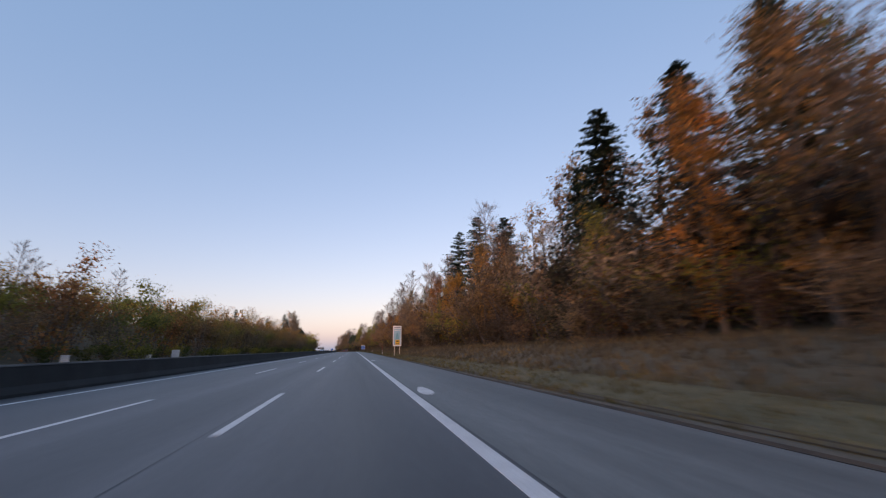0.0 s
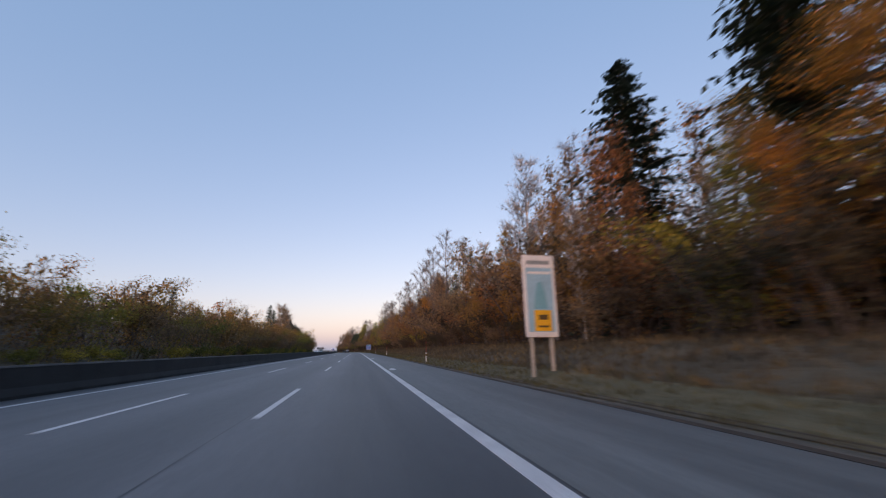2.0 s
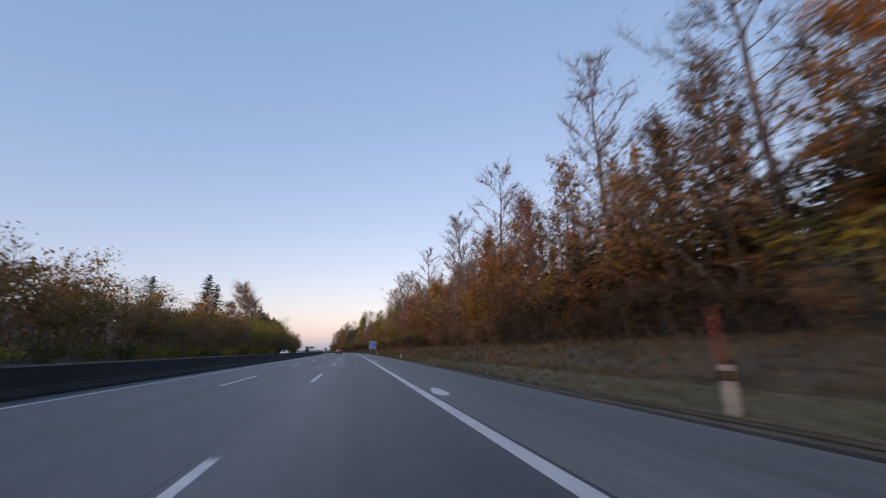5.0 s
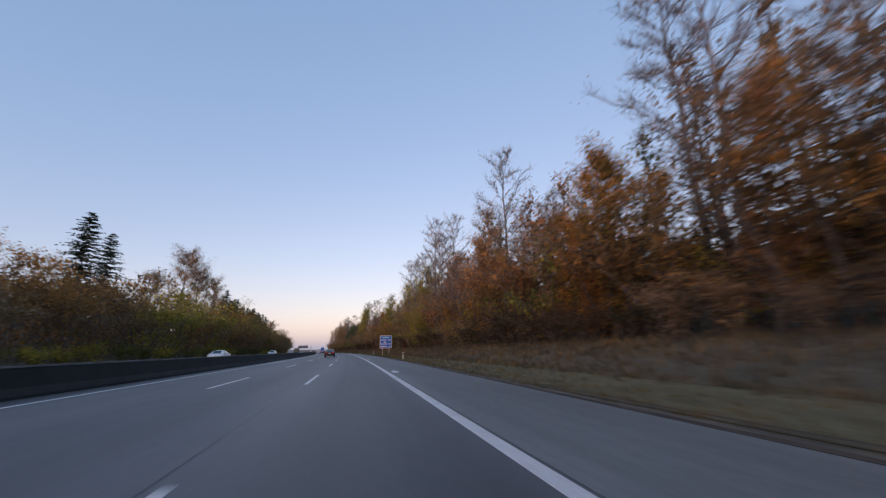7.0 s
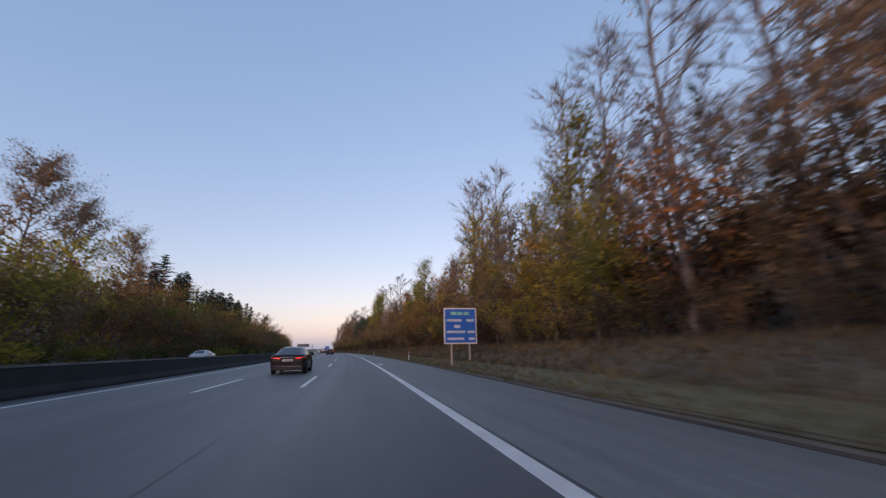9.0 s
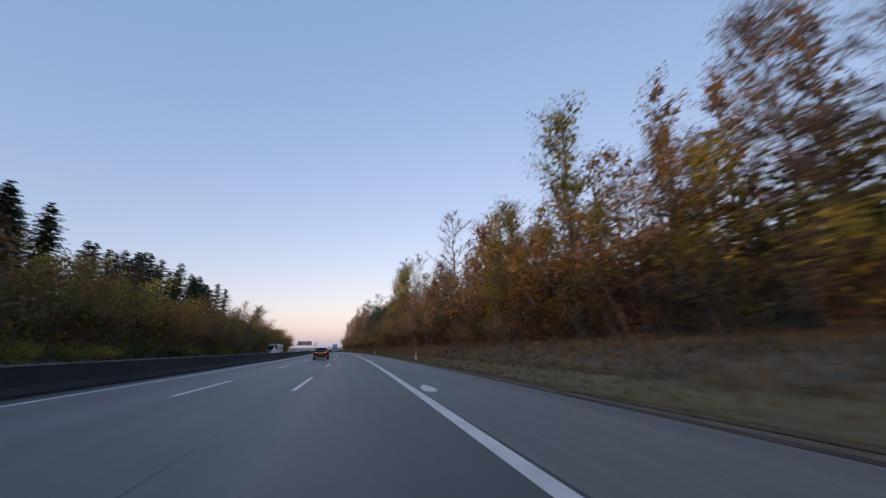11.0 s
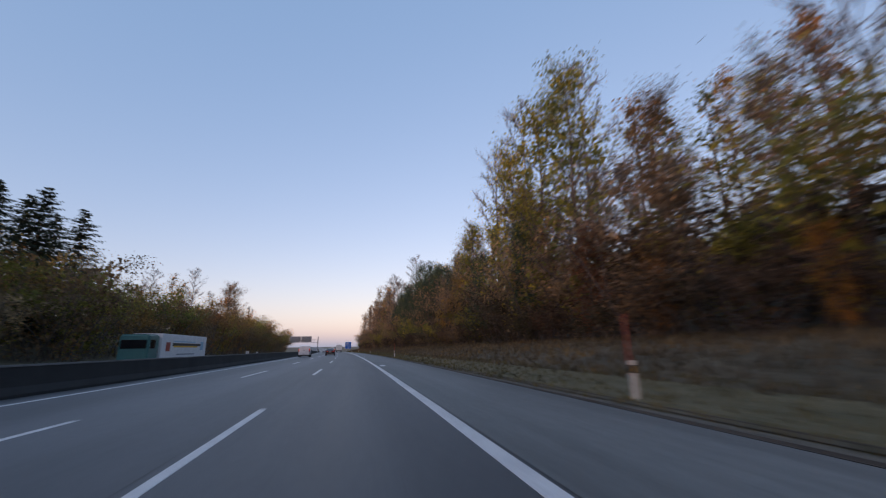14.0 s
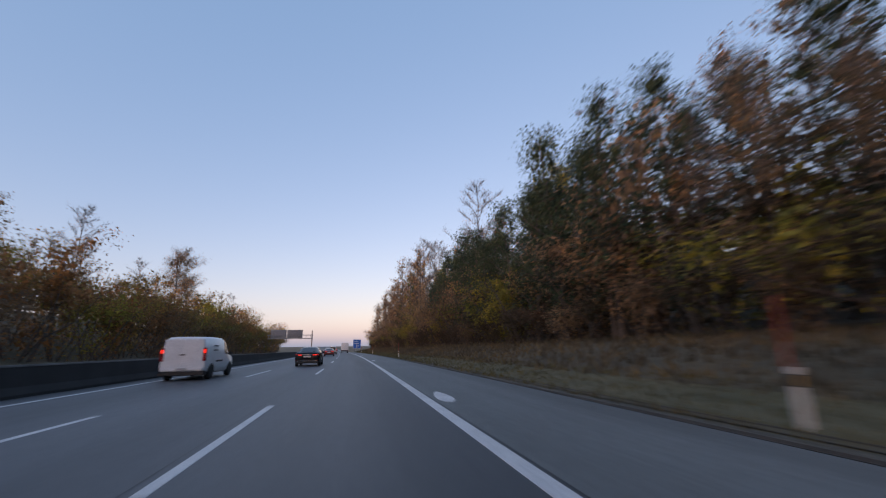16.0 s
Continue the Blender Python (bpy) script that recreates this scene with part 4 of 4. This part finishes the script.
def lathe(profile, segs=24):
    """Turns (x, r) pairs round the x axis."""
    bm = bmesh.new()
    rings = [[bm.verts.new((x, r * math.cos(2 * math.pi * k / segs), r * math.sin(2 * math.pi * k / segs))) for k in range(segs)] for x, r in profile]
    for a, b in zip(rings, rings[1:]):
        for k in range(segs):
            bm.faces.new((a[k], a[(k + 1) % segs], b[(k + 1) % segs], b[k]))
    bm.faces.new(rings[0][::-1])
    bm.faces.new(rings[-1])
    return bm


def add_wheel(e, x, y, r, side):
    w = part("wheel", lathe([(-0.10, r * 0.60), (-0.11, r * 0.90), (-0.08, r), (0.08, r), (0.11, r * 0.90), (0.10, r * 0.60)]), M_TYRE, e, smooth=True)
    w.location = (x, y, r)
    rim = part("rim", lathe([(0.0, r * 0.60), (side * 0.085, r * 0.61), (side * 0.075, r * 0.54), (side * 0.06, r * 0.22), (side * 0.07, r * 0.10)]), M_RIM, w, "grey alloy rim")
    for k in range(5):
        bm = box_bm(side * 0.07 - 0.014, side * 0.07 + 0.014, -0.03, 0.03, r * 0.12, r * 0.56, 0.006)
        bmesh.ops.rotate(bm, verts=bm.verts, cent=(0, 0, 0), matrix=Matrix.Rotation(2 * math.pi * k / 5, 3, "X"))
        part("spoke", bm, M_RIM, w)
    bm = bmesh.new()
    ring = []
    for k in range(13):
        a = math.pi * k / 12
        for rr, xx in ((r * 1.03, 0.0), (r * 1.17, 0.0)):
            ring.append(bm.verts.new((x + side * 0.11, y + math.cos(a) * rr, r * 0.98 + math.sin(a) * rr)))
    for k in range(12):
        bm.faces.new((ring[2 * k], ring[2 * k + 2], ring[2 * k + 3], ring[2 * k + 1]))
    g = bmesh.ops.extrude_face_region(bm, geom=list(bm.faces))
    for v in g["geom"]:
        if isinstance(v, bmesh.types.BMVert):
            v.co.x -= side * 0.14
    part("wheel_arch", bm, M_BLACK, e, "black wheel arch")


def glaze(e, st, cab, side_splits, rear=(0, 1), front=None, inset=0.07):
    """Windows laid on the shell: cab holds the station numbers from the rear to the windscreen foot."""
    def belt(k, sd):
        y, zb, zs, zt, w, wt = st[k]
        return Vector((sd * w * 0.965, y, zs))

    def brow(k, sd):
        y, zb, zs, zt, w, wt = st[k]
        return Vector((sd * (wt + (w * 0.965 - wt) * 0.12), y, zs + (zt - zs) * 0.86))

    def along(fn, t, sd):
        ks = cab
        i = min(int(t), len(ks) - 2)
        return fn(ks[i], sd).lerp(fn(ks[i + 1], sd), t - i)

    for sd in (-1, 1):
        for a, b in zip(side_splits, side_splits[1:]):
            n = 4
            lo = [along(belt, a + (b - a) * k / n, sd) for k in range(n + 1)]
            hi = [along(brow, a + (b - a) * k / n, sd) for k in range(n + 1)]
            lo2 = [p.lerp(q, 0.10) for p, q in zip(lo, hi)]
            hi2 = [p.lerp(q, 0.92) for p, q in zip(lo, hi)]
            bm = bmesh.new()
            va = [bm.verts.new(p + Vector((sd * 0.012, 0, 0.003))) for p in lo2]
            vb = [bm.verts.new(p + Vector((sd * 0.012, 0, 0.003))) for p in hi2]
            vc = [bm.verts.new(p - Vector((sd * 0.03, 0, 0))) for p in lo2]
            vd = [bm.verts.new(p - Vector((sd * 0.03, 0, 0))) for p in hi2]
            for k in range(n):
                bm.faces.new((va[k], va[k + 1], vb[k + 1], vb[k]))
                bm.faces.new((vc[k], vd[k], vd[k + 1], vc[k + 1]))
                bm.faces.new((va[k], vc[k], vc[k + 1], va[k + 1]))
                bm.faces.new((vb[k], vb[k + 1], vd[k + 1], vd[k]))
            bm.faces.new((va[0], vb[0], vd[0], vc[0]))
            bm.faces.new((va[-1], vc[-1], vd[-1], vb[-1]))
            part("side_window", bm, M_GLASS, e, "dark tinted side window")

    def top(k, sd, f=0.80):
        y, zb, zs, zt, w, wt = st[k]
        return Vector((sd * wt * f, y, zt - 0.005))

    for name, (k0, k1) in (("rear_window", rear), ("windscreen", front)):
        c = [top(k0, -1), top(k0, 1), top(k1, 1), top(k1, -1)]
        if name == "windscreen":
            c = c[::-1]
        part(name, quad_plate(c, 0.022, 0.07), M_GLASS, e, "dark glass")


def number_plate(e, y, z, tilt=0.0):
    p = part("number_plate", box_bm(-0.26, 0.26, y - 0.015, y, z - 0.055, z + 0.055, 0.006), M_PLATE, e, "pale number plate")
    part("plate_bar", box_bm(-0.19, 0.19, y - 0.019, y - 0.012, z - 0.028, z + 0.028), M_PLATEBAR, p)


def mirror_pair(e, x, y, z, material):
    for sd in (-1, 1):
        bm = box_bm(sd * x - 0.10, sd * x + 0.10, y - 0.06, y + 0.07, z - 0.06, z + 0.09, 0.03, 2)
        part("wing_mirror", bm, material, e)


def sedan(name, m, body_paint, label, group=""):
    st = [(-2.40, 0.46, 0.70, 0.76, 0.76, 0.70), (-2.37, 0.36, 0.90, 0.96, 0.85, 0.74), (-2.20, 0.28, 0.97, 1.045, 0.90, 0.76), (-1.62, 0.22, 0.98, 1.09, 0.92, 0.72), (-0.85, 0.20, 0.985, 1.39, 0.925, 0.60),
          (-0.10, 0.20, 0.98, 1.45, 0.925, 0.61), (0.55, 0.20, 0.97, 1.40, 0.92, 0.60), (1.30, 0.20, 0.95, 1.02, 0.915, 0.70), (1.95, 0.22, 0.85, 0.93, 0.90, 0.70), (2.28, 0.30, 0.70, 0.78, 0.80, 0.62), (2.36, 0.42, 0.58, 0.64, 0.66, 0.5)]
    e = root(name, m, label, "car", group)
    part("body", body_shell(st), body_paint, e, smooth=True)
    glaze(e, st, [3, 4, 5, 6, 7], [0.55, 1.35, 2.25, 3.25], (3, 4), (6, 7))
    for sd in (-1, 1):
        for y in (-1.42, 1.38):
            add_wheel(e, sd * 0.83, y, 0.33, sd)
        tl = part("tail_light", quad_plate([(sd * 0.38, -2.395, 0.87), (sd * 0.86, -2.31, 0.91), (sd * 0.87, -2.27, 0.80), (sd * 0.40, -2.40, 0.78)], 0.02), M_REDLENS, e, "red tail light")
        part("light_bar", quad_plate([(sd * 0.40, -2.405, 0.86), (sd * 0.84, -2.34, 0.895), (sd * 0.84, -2.335, 0.85), (sd * 0.42, -2.408, 0.825)], 0.024), M_TAIL, tl, "glowing red light strip")
        part("reflector", box_bm(sd * 0.70 - 0.10, sd * 0.70 + 0.10, -2.395, -2.36, 0.45, 0.49, 0.006), M_REDLENS, e)
        part("exhaust_trim", box_bm(sd * 0.52 - 0.12, sd * 0.52 + 0.12, -2.405, -2.30, 0.31, 0.38, 0.015), M_CHROME, e)
        part("sill_trim", box_bm(sd * 0.90 - 0.012, sd * 0.90 + 0.012, -0.95, 0.95, 0.25, 0.275), M_CHROME, e, "bright sill strip")
        for y in (-0.55, 0.45):
            part("door_handle", box_bm(sd * 0.915 - 0.015, sd * 0.915 + 0.015, y - 0.10, y + 0.10, 0.865, 0.895, 0.008), body_paint, e)
        part("headlight", quad_plate([(sd * 0.45, 2.30, 0.70), (sd * 0.80, 2.12, 0.76), (sd * 0.80, 2.18, 0.66), (sd * 0.45, 2.33, 0.62)], 0.02), M_CHROME, e)
    part("bumper", box_bm(-0.80, 0.80, -2.425, -2.25, 0.38, 0.60, 0.05, 2), body_paint, e)
    part("diffuser", box_bm(-0.80, 0.80, -2.41, -2.14, 0.22, 0.395, 0.03), M_BLACK, e, "black lower bumper")
    part("boot_trim", box_bm(-0.40, 0.40, -2.425, -2.39, 0.875, 0.895, 0.004), M_CHROME, e, "bright strip across the boot")
    part("bumper_trim", box_bm(-0.72, 0.72, -2.432, -2.40, 0.415, 0.432, 0.004), M_CHROME, e)
    number_plate(e, -2.425, 0.73)
    mirror_pair(e, 1.0, 0.72, 1.0, body_paint)
    return e


def wagon(name, m, body_paint, label):
    st = [(-2.32, 0.46, 0.74, 0.80, 0.76, 0.70), (-2.30, 0.34, 0.92, 1.00, 0.85, 0.74), (-2.16, 0.26, 1.00, 1.08, 0.89, 0.72), (-1.62, 0.22, 1.02, 1.41, 0.905, 0.62), (-0.60, 0.20, 1.0, 1.46, 0.91, 0.63),
          (0.10, 0.20, 0.98, 1.47, 0.91, 0.62), (0.60, 0.20, 0.96, 1.42, 0.905, 0.60), (1.35, 0.20, 0.94, 1.02, 0.90, 0.70), (1.95, 0.22, 0.84, 0.92, 0.88, 0.70), (2.25, 0.30, 0.70, 0.78, 0.78, 0.62), (2.33, 0.42, 0.58, 0.64, 0.66, 0.5)]
    e = root(name, m, label, "car")
    part("body", body_shell(st), body_paint, e, smooth=True)
    glaze(e, st, [2, 3, 4, 5, 6, 7], [0.62, 1.5, 2.6, 3.4, 4.2], (2, 3), (6, 7))
    for sd in (-1, 1):
        for y in (-1.38, 1.36):
            add_wheel(e, sd * 0.82, y, 0.33, sd)
        tl = part("tail_light", quad_plate([(sd * 0.36, -2.325, 0.90), (sd * 0.86, -2.21, 1.00), (sd * 0.89, -2.14, 0.84), (sd * 0.60, -2.29, 0.80)], 0.022), M_REDLENS, e, "red tail light")
        part("light_bar", quad_plate([(sd * 0.40, -2.332, 0.895), (sd * 0.84, -2.245, 0.975), (sd * 0.855, -2.225, 0.925), (sd * 0.44, -2.335, 0.865)], 0.026), M_BRAKE, tl, "glowing orange-red light strip")
        part("bumper_blade", box_bm(sd * 0.62 - 0.14, sd * 0.62 + 0.14, -2.40, -2.30, 0.40, 0.43, 0.008), M_CHROME, e, "bright bumper blade")
        part("reflector", box_bm(sd * 0.80 - 0.03, sd * 0.80 + 0.03, -2.33, -2.25, 0.42, 0.56, 0.008), M_REDLENS, e)
        part("roof_rail", box_bm(sd * 0.58 - 0.018, sd * 0.58 + 0.018, -1.5, 0.35, 1.435, 1.472, 0.012), M_CHROME, e, "bright roof rail")
        part("sill_trim", box_bm(sd * 0.885 - 0.012, sd * 0.885 + 0.012, -0.9, 0.9, 0.24, 0.27), M_CHROME, e)
        for y in (-0.60, 0.40):
            part("door_handle", box_bm(sd * 0.90 - 0.015, sd * 0.90 + 0.015, y - 0.10, y + 0.10, 0.87, 0.90, 0.008), body_paint, e)
        part("headlight", quad_plate([(sd * 0.45, 2.27, 0.70), (sd * 0.78, 2.10, 0.76), (sd * 0.78, 2.14, 0.66), (sd * 0.45, 2.30, 0.62)], 0.02), M_CHROME, e)
    part("bumper", box_bm(-0.82, 0.82, -2.385, -2.20, 0.36, 0.66, 0.06, 2), body_paint, e)
    part("diffuser", box_bm(-0.80, 0.80, -2.37, -2.10, 0.21, 0.375, 0.03), M_BLACK, e, "black lower bumper")
    part("roof_spoiler", box_bm(-0.56, 0.56, -1.86, -1.50, 1.385, 1.43, 0.015), body_paint, e)
    part("antenna_fin", box_bm(-0.02, 0.02, -1.25, -1.08, 1.45, 1.53, 0.01), body_paint, e)
    part("wiper", box_bm(-0.02, 0.34, -2.16, -2.14, 1.12, 1.135), M_BLACK, e)
    part("badge", box_bm(-0.07, 0.07, -2.27, -2.24, 0.985, 1.03, 0.01), M_CHROME, e)
    number_plate(e, -2.33, 0.80)
    mirror_pair(e, 0.98, 0.75, 1.0, body_paint)
    return e


def panel_van(name, m, body_paint, label, glazed=False):
    st = [(-2.44, 0.42, 0.70, 1.02, 0.90, 0.86), (-2.42, 0.34, 1.08, 1.86, 0.94, 0.80), (-2.25, 0.28, 1.10, 1.95, 0.95, 0.80), (-0.6, 0.26, 1.10, 1.99, 0.955, 0.80), (0.55, 0.26, 1.08, 1.96, 0.955, 0.78),
          (0.95, 0.26, 1.06, 1.84, 0.95, 0.74), (1.72, 0.26, 1.02, 1.16, 0.94, 0.76), (2.15, 0.28, 0.92, 1.02, 0.90, 0.72), (2.36, 0.34, 0.72, 0.80, 0.80, 0.62), (2.42, 0.44, 0.60, 0.66, 0.66, 0.5)]
    e = root(name, m, label, "van")
    part("body", body_shell(st), body_paint, e, smooth=True)
    glaze(e, st, [2, 3, 4, 5, 6], [0.15, 0.9, 1.95, 2.1, 3.3] if glazed else [2.15, 3.25], (0, 1), (5, 6))
    rear = [o for o in e.children if o.name.startswith("rear_window")][0]
    if not glazed:
        bpy.data.objects.remove(rear)
        for sd in (-1, 1):
            part("rear_door", box_bm(sd * 0.42 - 0.40, sd * 0.42 + 0.40, -2.455, -2.40, 0.62, 1.84, 0.02, 2), body_paint, e, "plain white rear door")
        part("door_handle", box_bm(-0.16, 0.10, -2.475, -2.44, 1.12, 1.17, 0.01), M_BLACK, e)
        for z0, z1, y0, y1 in ((0.78, 0.86, -0.9, 0.1), (1.32, 1.37, -1.3, -0.8), (1.52, 1.58, -1.3, -0.75)):
            for sd in (-1, 1):
                part("side_strip", box_bm(sd * 0.945 - 0.02, sd * 0.945 + 0.02, y0, y1, z0, z1, 0.008), M_BLACK, e, "black side strip")
    for sd in (-1, 1):
        for y in (-1.55, 1.48):
            add_wheel(e, sd * 0.86, y, 0.34, sd)
        tl = part("tail_light", box_bm(sd * 0.88 - 0.065, sd * 0.88 + 0.065, -2.47, -2.36, 0.86, 1.46, 0.02, 2), M_REDLENS, e, "tall red tail light")
        part("lamp", box_bm(sd * 0.88 - 0.045, sd * 0.88 + 0.045, -2.48, -2.44, 1.22, 1.38, 0.01), M_TAIL, tl, "glowing red lamp")
    part("bumper", box_bm(-0.88, 0.88, -2.52, -2.34, 0.42, 0.60, 0.04, 2), body_paint if not glazed else M_BLACK, e)
    part("bumper_corner", box_bm(-0.94, 0.94, -2.50, -2.10, 0.22, 0.43, 0.03), M_BLACK, e, "black lower bumper")
    number_plate(e, -2.525, 0.52)
    mirror_pair(e, 1.04, 1.05, 1.15, M_BLACK)
    return e


def box_truck(name, m, label, long, z0, z1, cab_paint, printed, facing=1):
    """Truck with a box body; facing -1 turns it towards the eye."""
    e = root(name, m, label, "truck")
    part("box_body", box_bm(-1.25, 1.25, -long / 2, long / 2, z0, z1, 0.03, 2), M_WHITE, e, "white box body")
    part("chassis", box_bm(-0.9, 0.9, -long / 2 + 0.2, long / 2 + 2.4, max(z0 - 0.35, 0.28), z0 - 0.01, 0.03), M_BLACK, e)
    cab = part("cab", box_bm(-1.22, 1.22, long / 2 + 0.45, long / 2 + 2.6, 0.45, z1 - 0.15, 0.14, 3), cab_paint, e, "truck cab")
    part("windscreen", box_bm(-1.05, 1.05, long / 2 + 2.58, long / 2 + 2.625, 1.55, z1 - 0.65, 0.02), M_GLASS, cab)
    for sd in (-1, 1):
        part("cab_window", box_bm(sd * 1.21 - 0.02, sd * 1.21 + 0.02, long / 2 + 1.3, long / 2 + 2.3, 1.55, z1 - 0.65, 0.01), M_GLASS, cab)
        for y in (-long / 2 + 1.2, -long / 2 + 2.5, long / 2 + 1.5):
            add_wheel(e, sd * 1.1, y, 0.48, sd)
        part("tail_light", box_bm(sd * 0.95 - 0.16, sd * 0.95 + 0.16, -long / 2 - 0.04, -long / 2 + 0.06, z0 - 0.16, z0 - 0.04, 0.01), M_REDLENS, e)
        if printed:
            h = z1 - z0
            x = sd * 1.25
            for name2, mat, y0, y1, a, b in (("print_band", M_BLACK, -0.36, 0.30, 0.52, 0.64), ("print_band", M_YELLOW, -0.26, 0.28, 0.46, 0.53), ("print_band", M_PALEBLUE, -0.20, 0.28, 0.68, 0.73),
                                             ("print_patch", M_REDPOST, 0.34, 0.42, 0.30, 0.66), ("print_patch", M_PALEBLUE, -0.42, -0.34, 0.34, 0.74), ("print_band", M_GREYPRINT, -0.2, 0.2, 0.14, 0.19)):
                part(name2, box_bm(x - 0.008, x + 0.008, y0 * long, y1 * long, z0 + a * h, z0 + b * h), mat, e)
    for sd in (-1, 1):
        part("rear_door", box_bm(sd * 0.61 - 0.58, sd * 0.61 + 0.58, -long / 2 - 0.03, -long / 2 + 0.01, z0 + 0.08, z1 - 0.08, 0.01), M_WHITE, e)
    return e


def dark_paint(name, colour):
    m = plain(name, colour, 0.22)
    m.node_tree.nodes["Principled BSDF"].inputs["Specular IOR Level"].default_value = 0.22
    return m


P_GREY = dark_paint("dark_grey_car_paint", (0.020, 0.022, 0.027))
P_BLACK = dark_paint("black_car_paint", (0.009, 0.010, 0.013))
P_WHITE = paint("white_van_paint", (0.74, 0.75, 0.76), 0.35)
P_RED = paint("dark_red_car_paint", (0.16, 0.02, 0.02))
P_SILVER = paint("silver_car_paint", (0.42, 0.43, 0.45), 0.3)
P_TEAL = paint("teal_cab_paint", (0.03, 0.16, 0.16), 0.4)

sedan("sedan_car", lay(-3.62, 269.8), P_GREY, "dark grey saloon car with lit red tail lights")
wagon("estate_car", lay(-3.65, 354.6), P_BLACK, "black estate car with lit orange-red tail lights")
panel_van("delivery_van", lay(-7.42, 457.3, 0, 0, 0.96), P_WHITE, "white delivery van with plain rear doors in the outer lane")
panel_van("minibus", lay(-3.6, 546.0), P_SILVER, "pale silver minibus with dark windows", True)
sedan("black_car", lay(-3.45, 470.1), P_BLACK, "black saloon car with lit red tail lights")
sedan("red_car", lay(-3.7, 516.0), P_RED, "dark red saloon car far ahead")
sedan("far_car", lay(-3.5, 566.0), P_RED, "dark saloon car in distant traffic", "distant cars")
sedan("far_car", lay(-6.8, 600.0), P_SILVER, "silver saloon car in distant traffic", "distant cars")
box_truck("box_truck", lay(0.1, 590.0), "white box truck far ahead in the slow lane", 7.0, 1.0, 3.6, P_WHITE, False)
box_truck("lorry", lay(-19.4, 433.0, 0, 180), "lorry with printed white box on the opposite carriageway", 13.0, 0.55, 3.0, P_TEAL, True)
sedan("oncoming_car", lay(-17.6, 250.0, 0, 180), P_WHITE, "white car on the opposite carriageway", "oncoming cars")
sedan("oncoming_car", lay(-18.5, 302.0, 0, 180), P_SILVER, "silver car on the opposite carriageway", "oncoming cars")


# ---------------------------------------------------------------- verge growth
def grass(name, label, s0, s1, x0, x1, count, high, material, seed):
    """Blades and tufts strewn over the bank, in one mesh."""
    rng = np.random.default_rng(seed)
    xs, ss = rng.uniform(x0, x1, count), rng.uniform(s0, s1, count)
    hd = np.interp(ss, S_LINE, HEAD)
    px = np.interp(ss, S_LINE, LINE_X) + xs * np.cos(hd)
    py = np.interp(ss, S_LINE, LINE_Y) + xs * np.sin(hd)
    pz = np.interp(xs, [g[0] for g in GROUND], [g[1] for g in GROUND]) - 0.01 - np.maximum(0.0, ss - CREST_FROM) ** 2 / (2 * CREST_RADIUS)
    a = rng.uniform(0, 2 * math.pi, count)
    h = high * rng.uniform(0.4, 1.3, count)
    w = h * rng.uniform(0.10, 0.28, count)
    lx, ly = rng.normal(0, 0.4, count) * h, rng.normal(0, 0.4, count) * h
    base = np.stack([px, py, pz], 1)
    side = np.stack([np.cos(a) * w, np.sin(a) * w, np.zeros(count)], 1)
    tip = base + np.stack([lx, ly, h], 1)
    v = np.stack([base - side, base + side, tip], 1).reshape(-1, 3)
    ob = mesh_object(name, v, np.arange(3 * count).reshape(-1, 3), material)
    return tagged(ob, label, "grass", kind="stuff")


grass("verge_grass", "short green-brown grass along the road edge", -5, 640, 5.72, 8.1, 74000, 0.15, L_GRASS, 1)
grass("bank_grass", "dry brown grass and weeds on the bank", -5, 640, 7.3, 14.5, 96000, 0.26, L_DRY, 2)
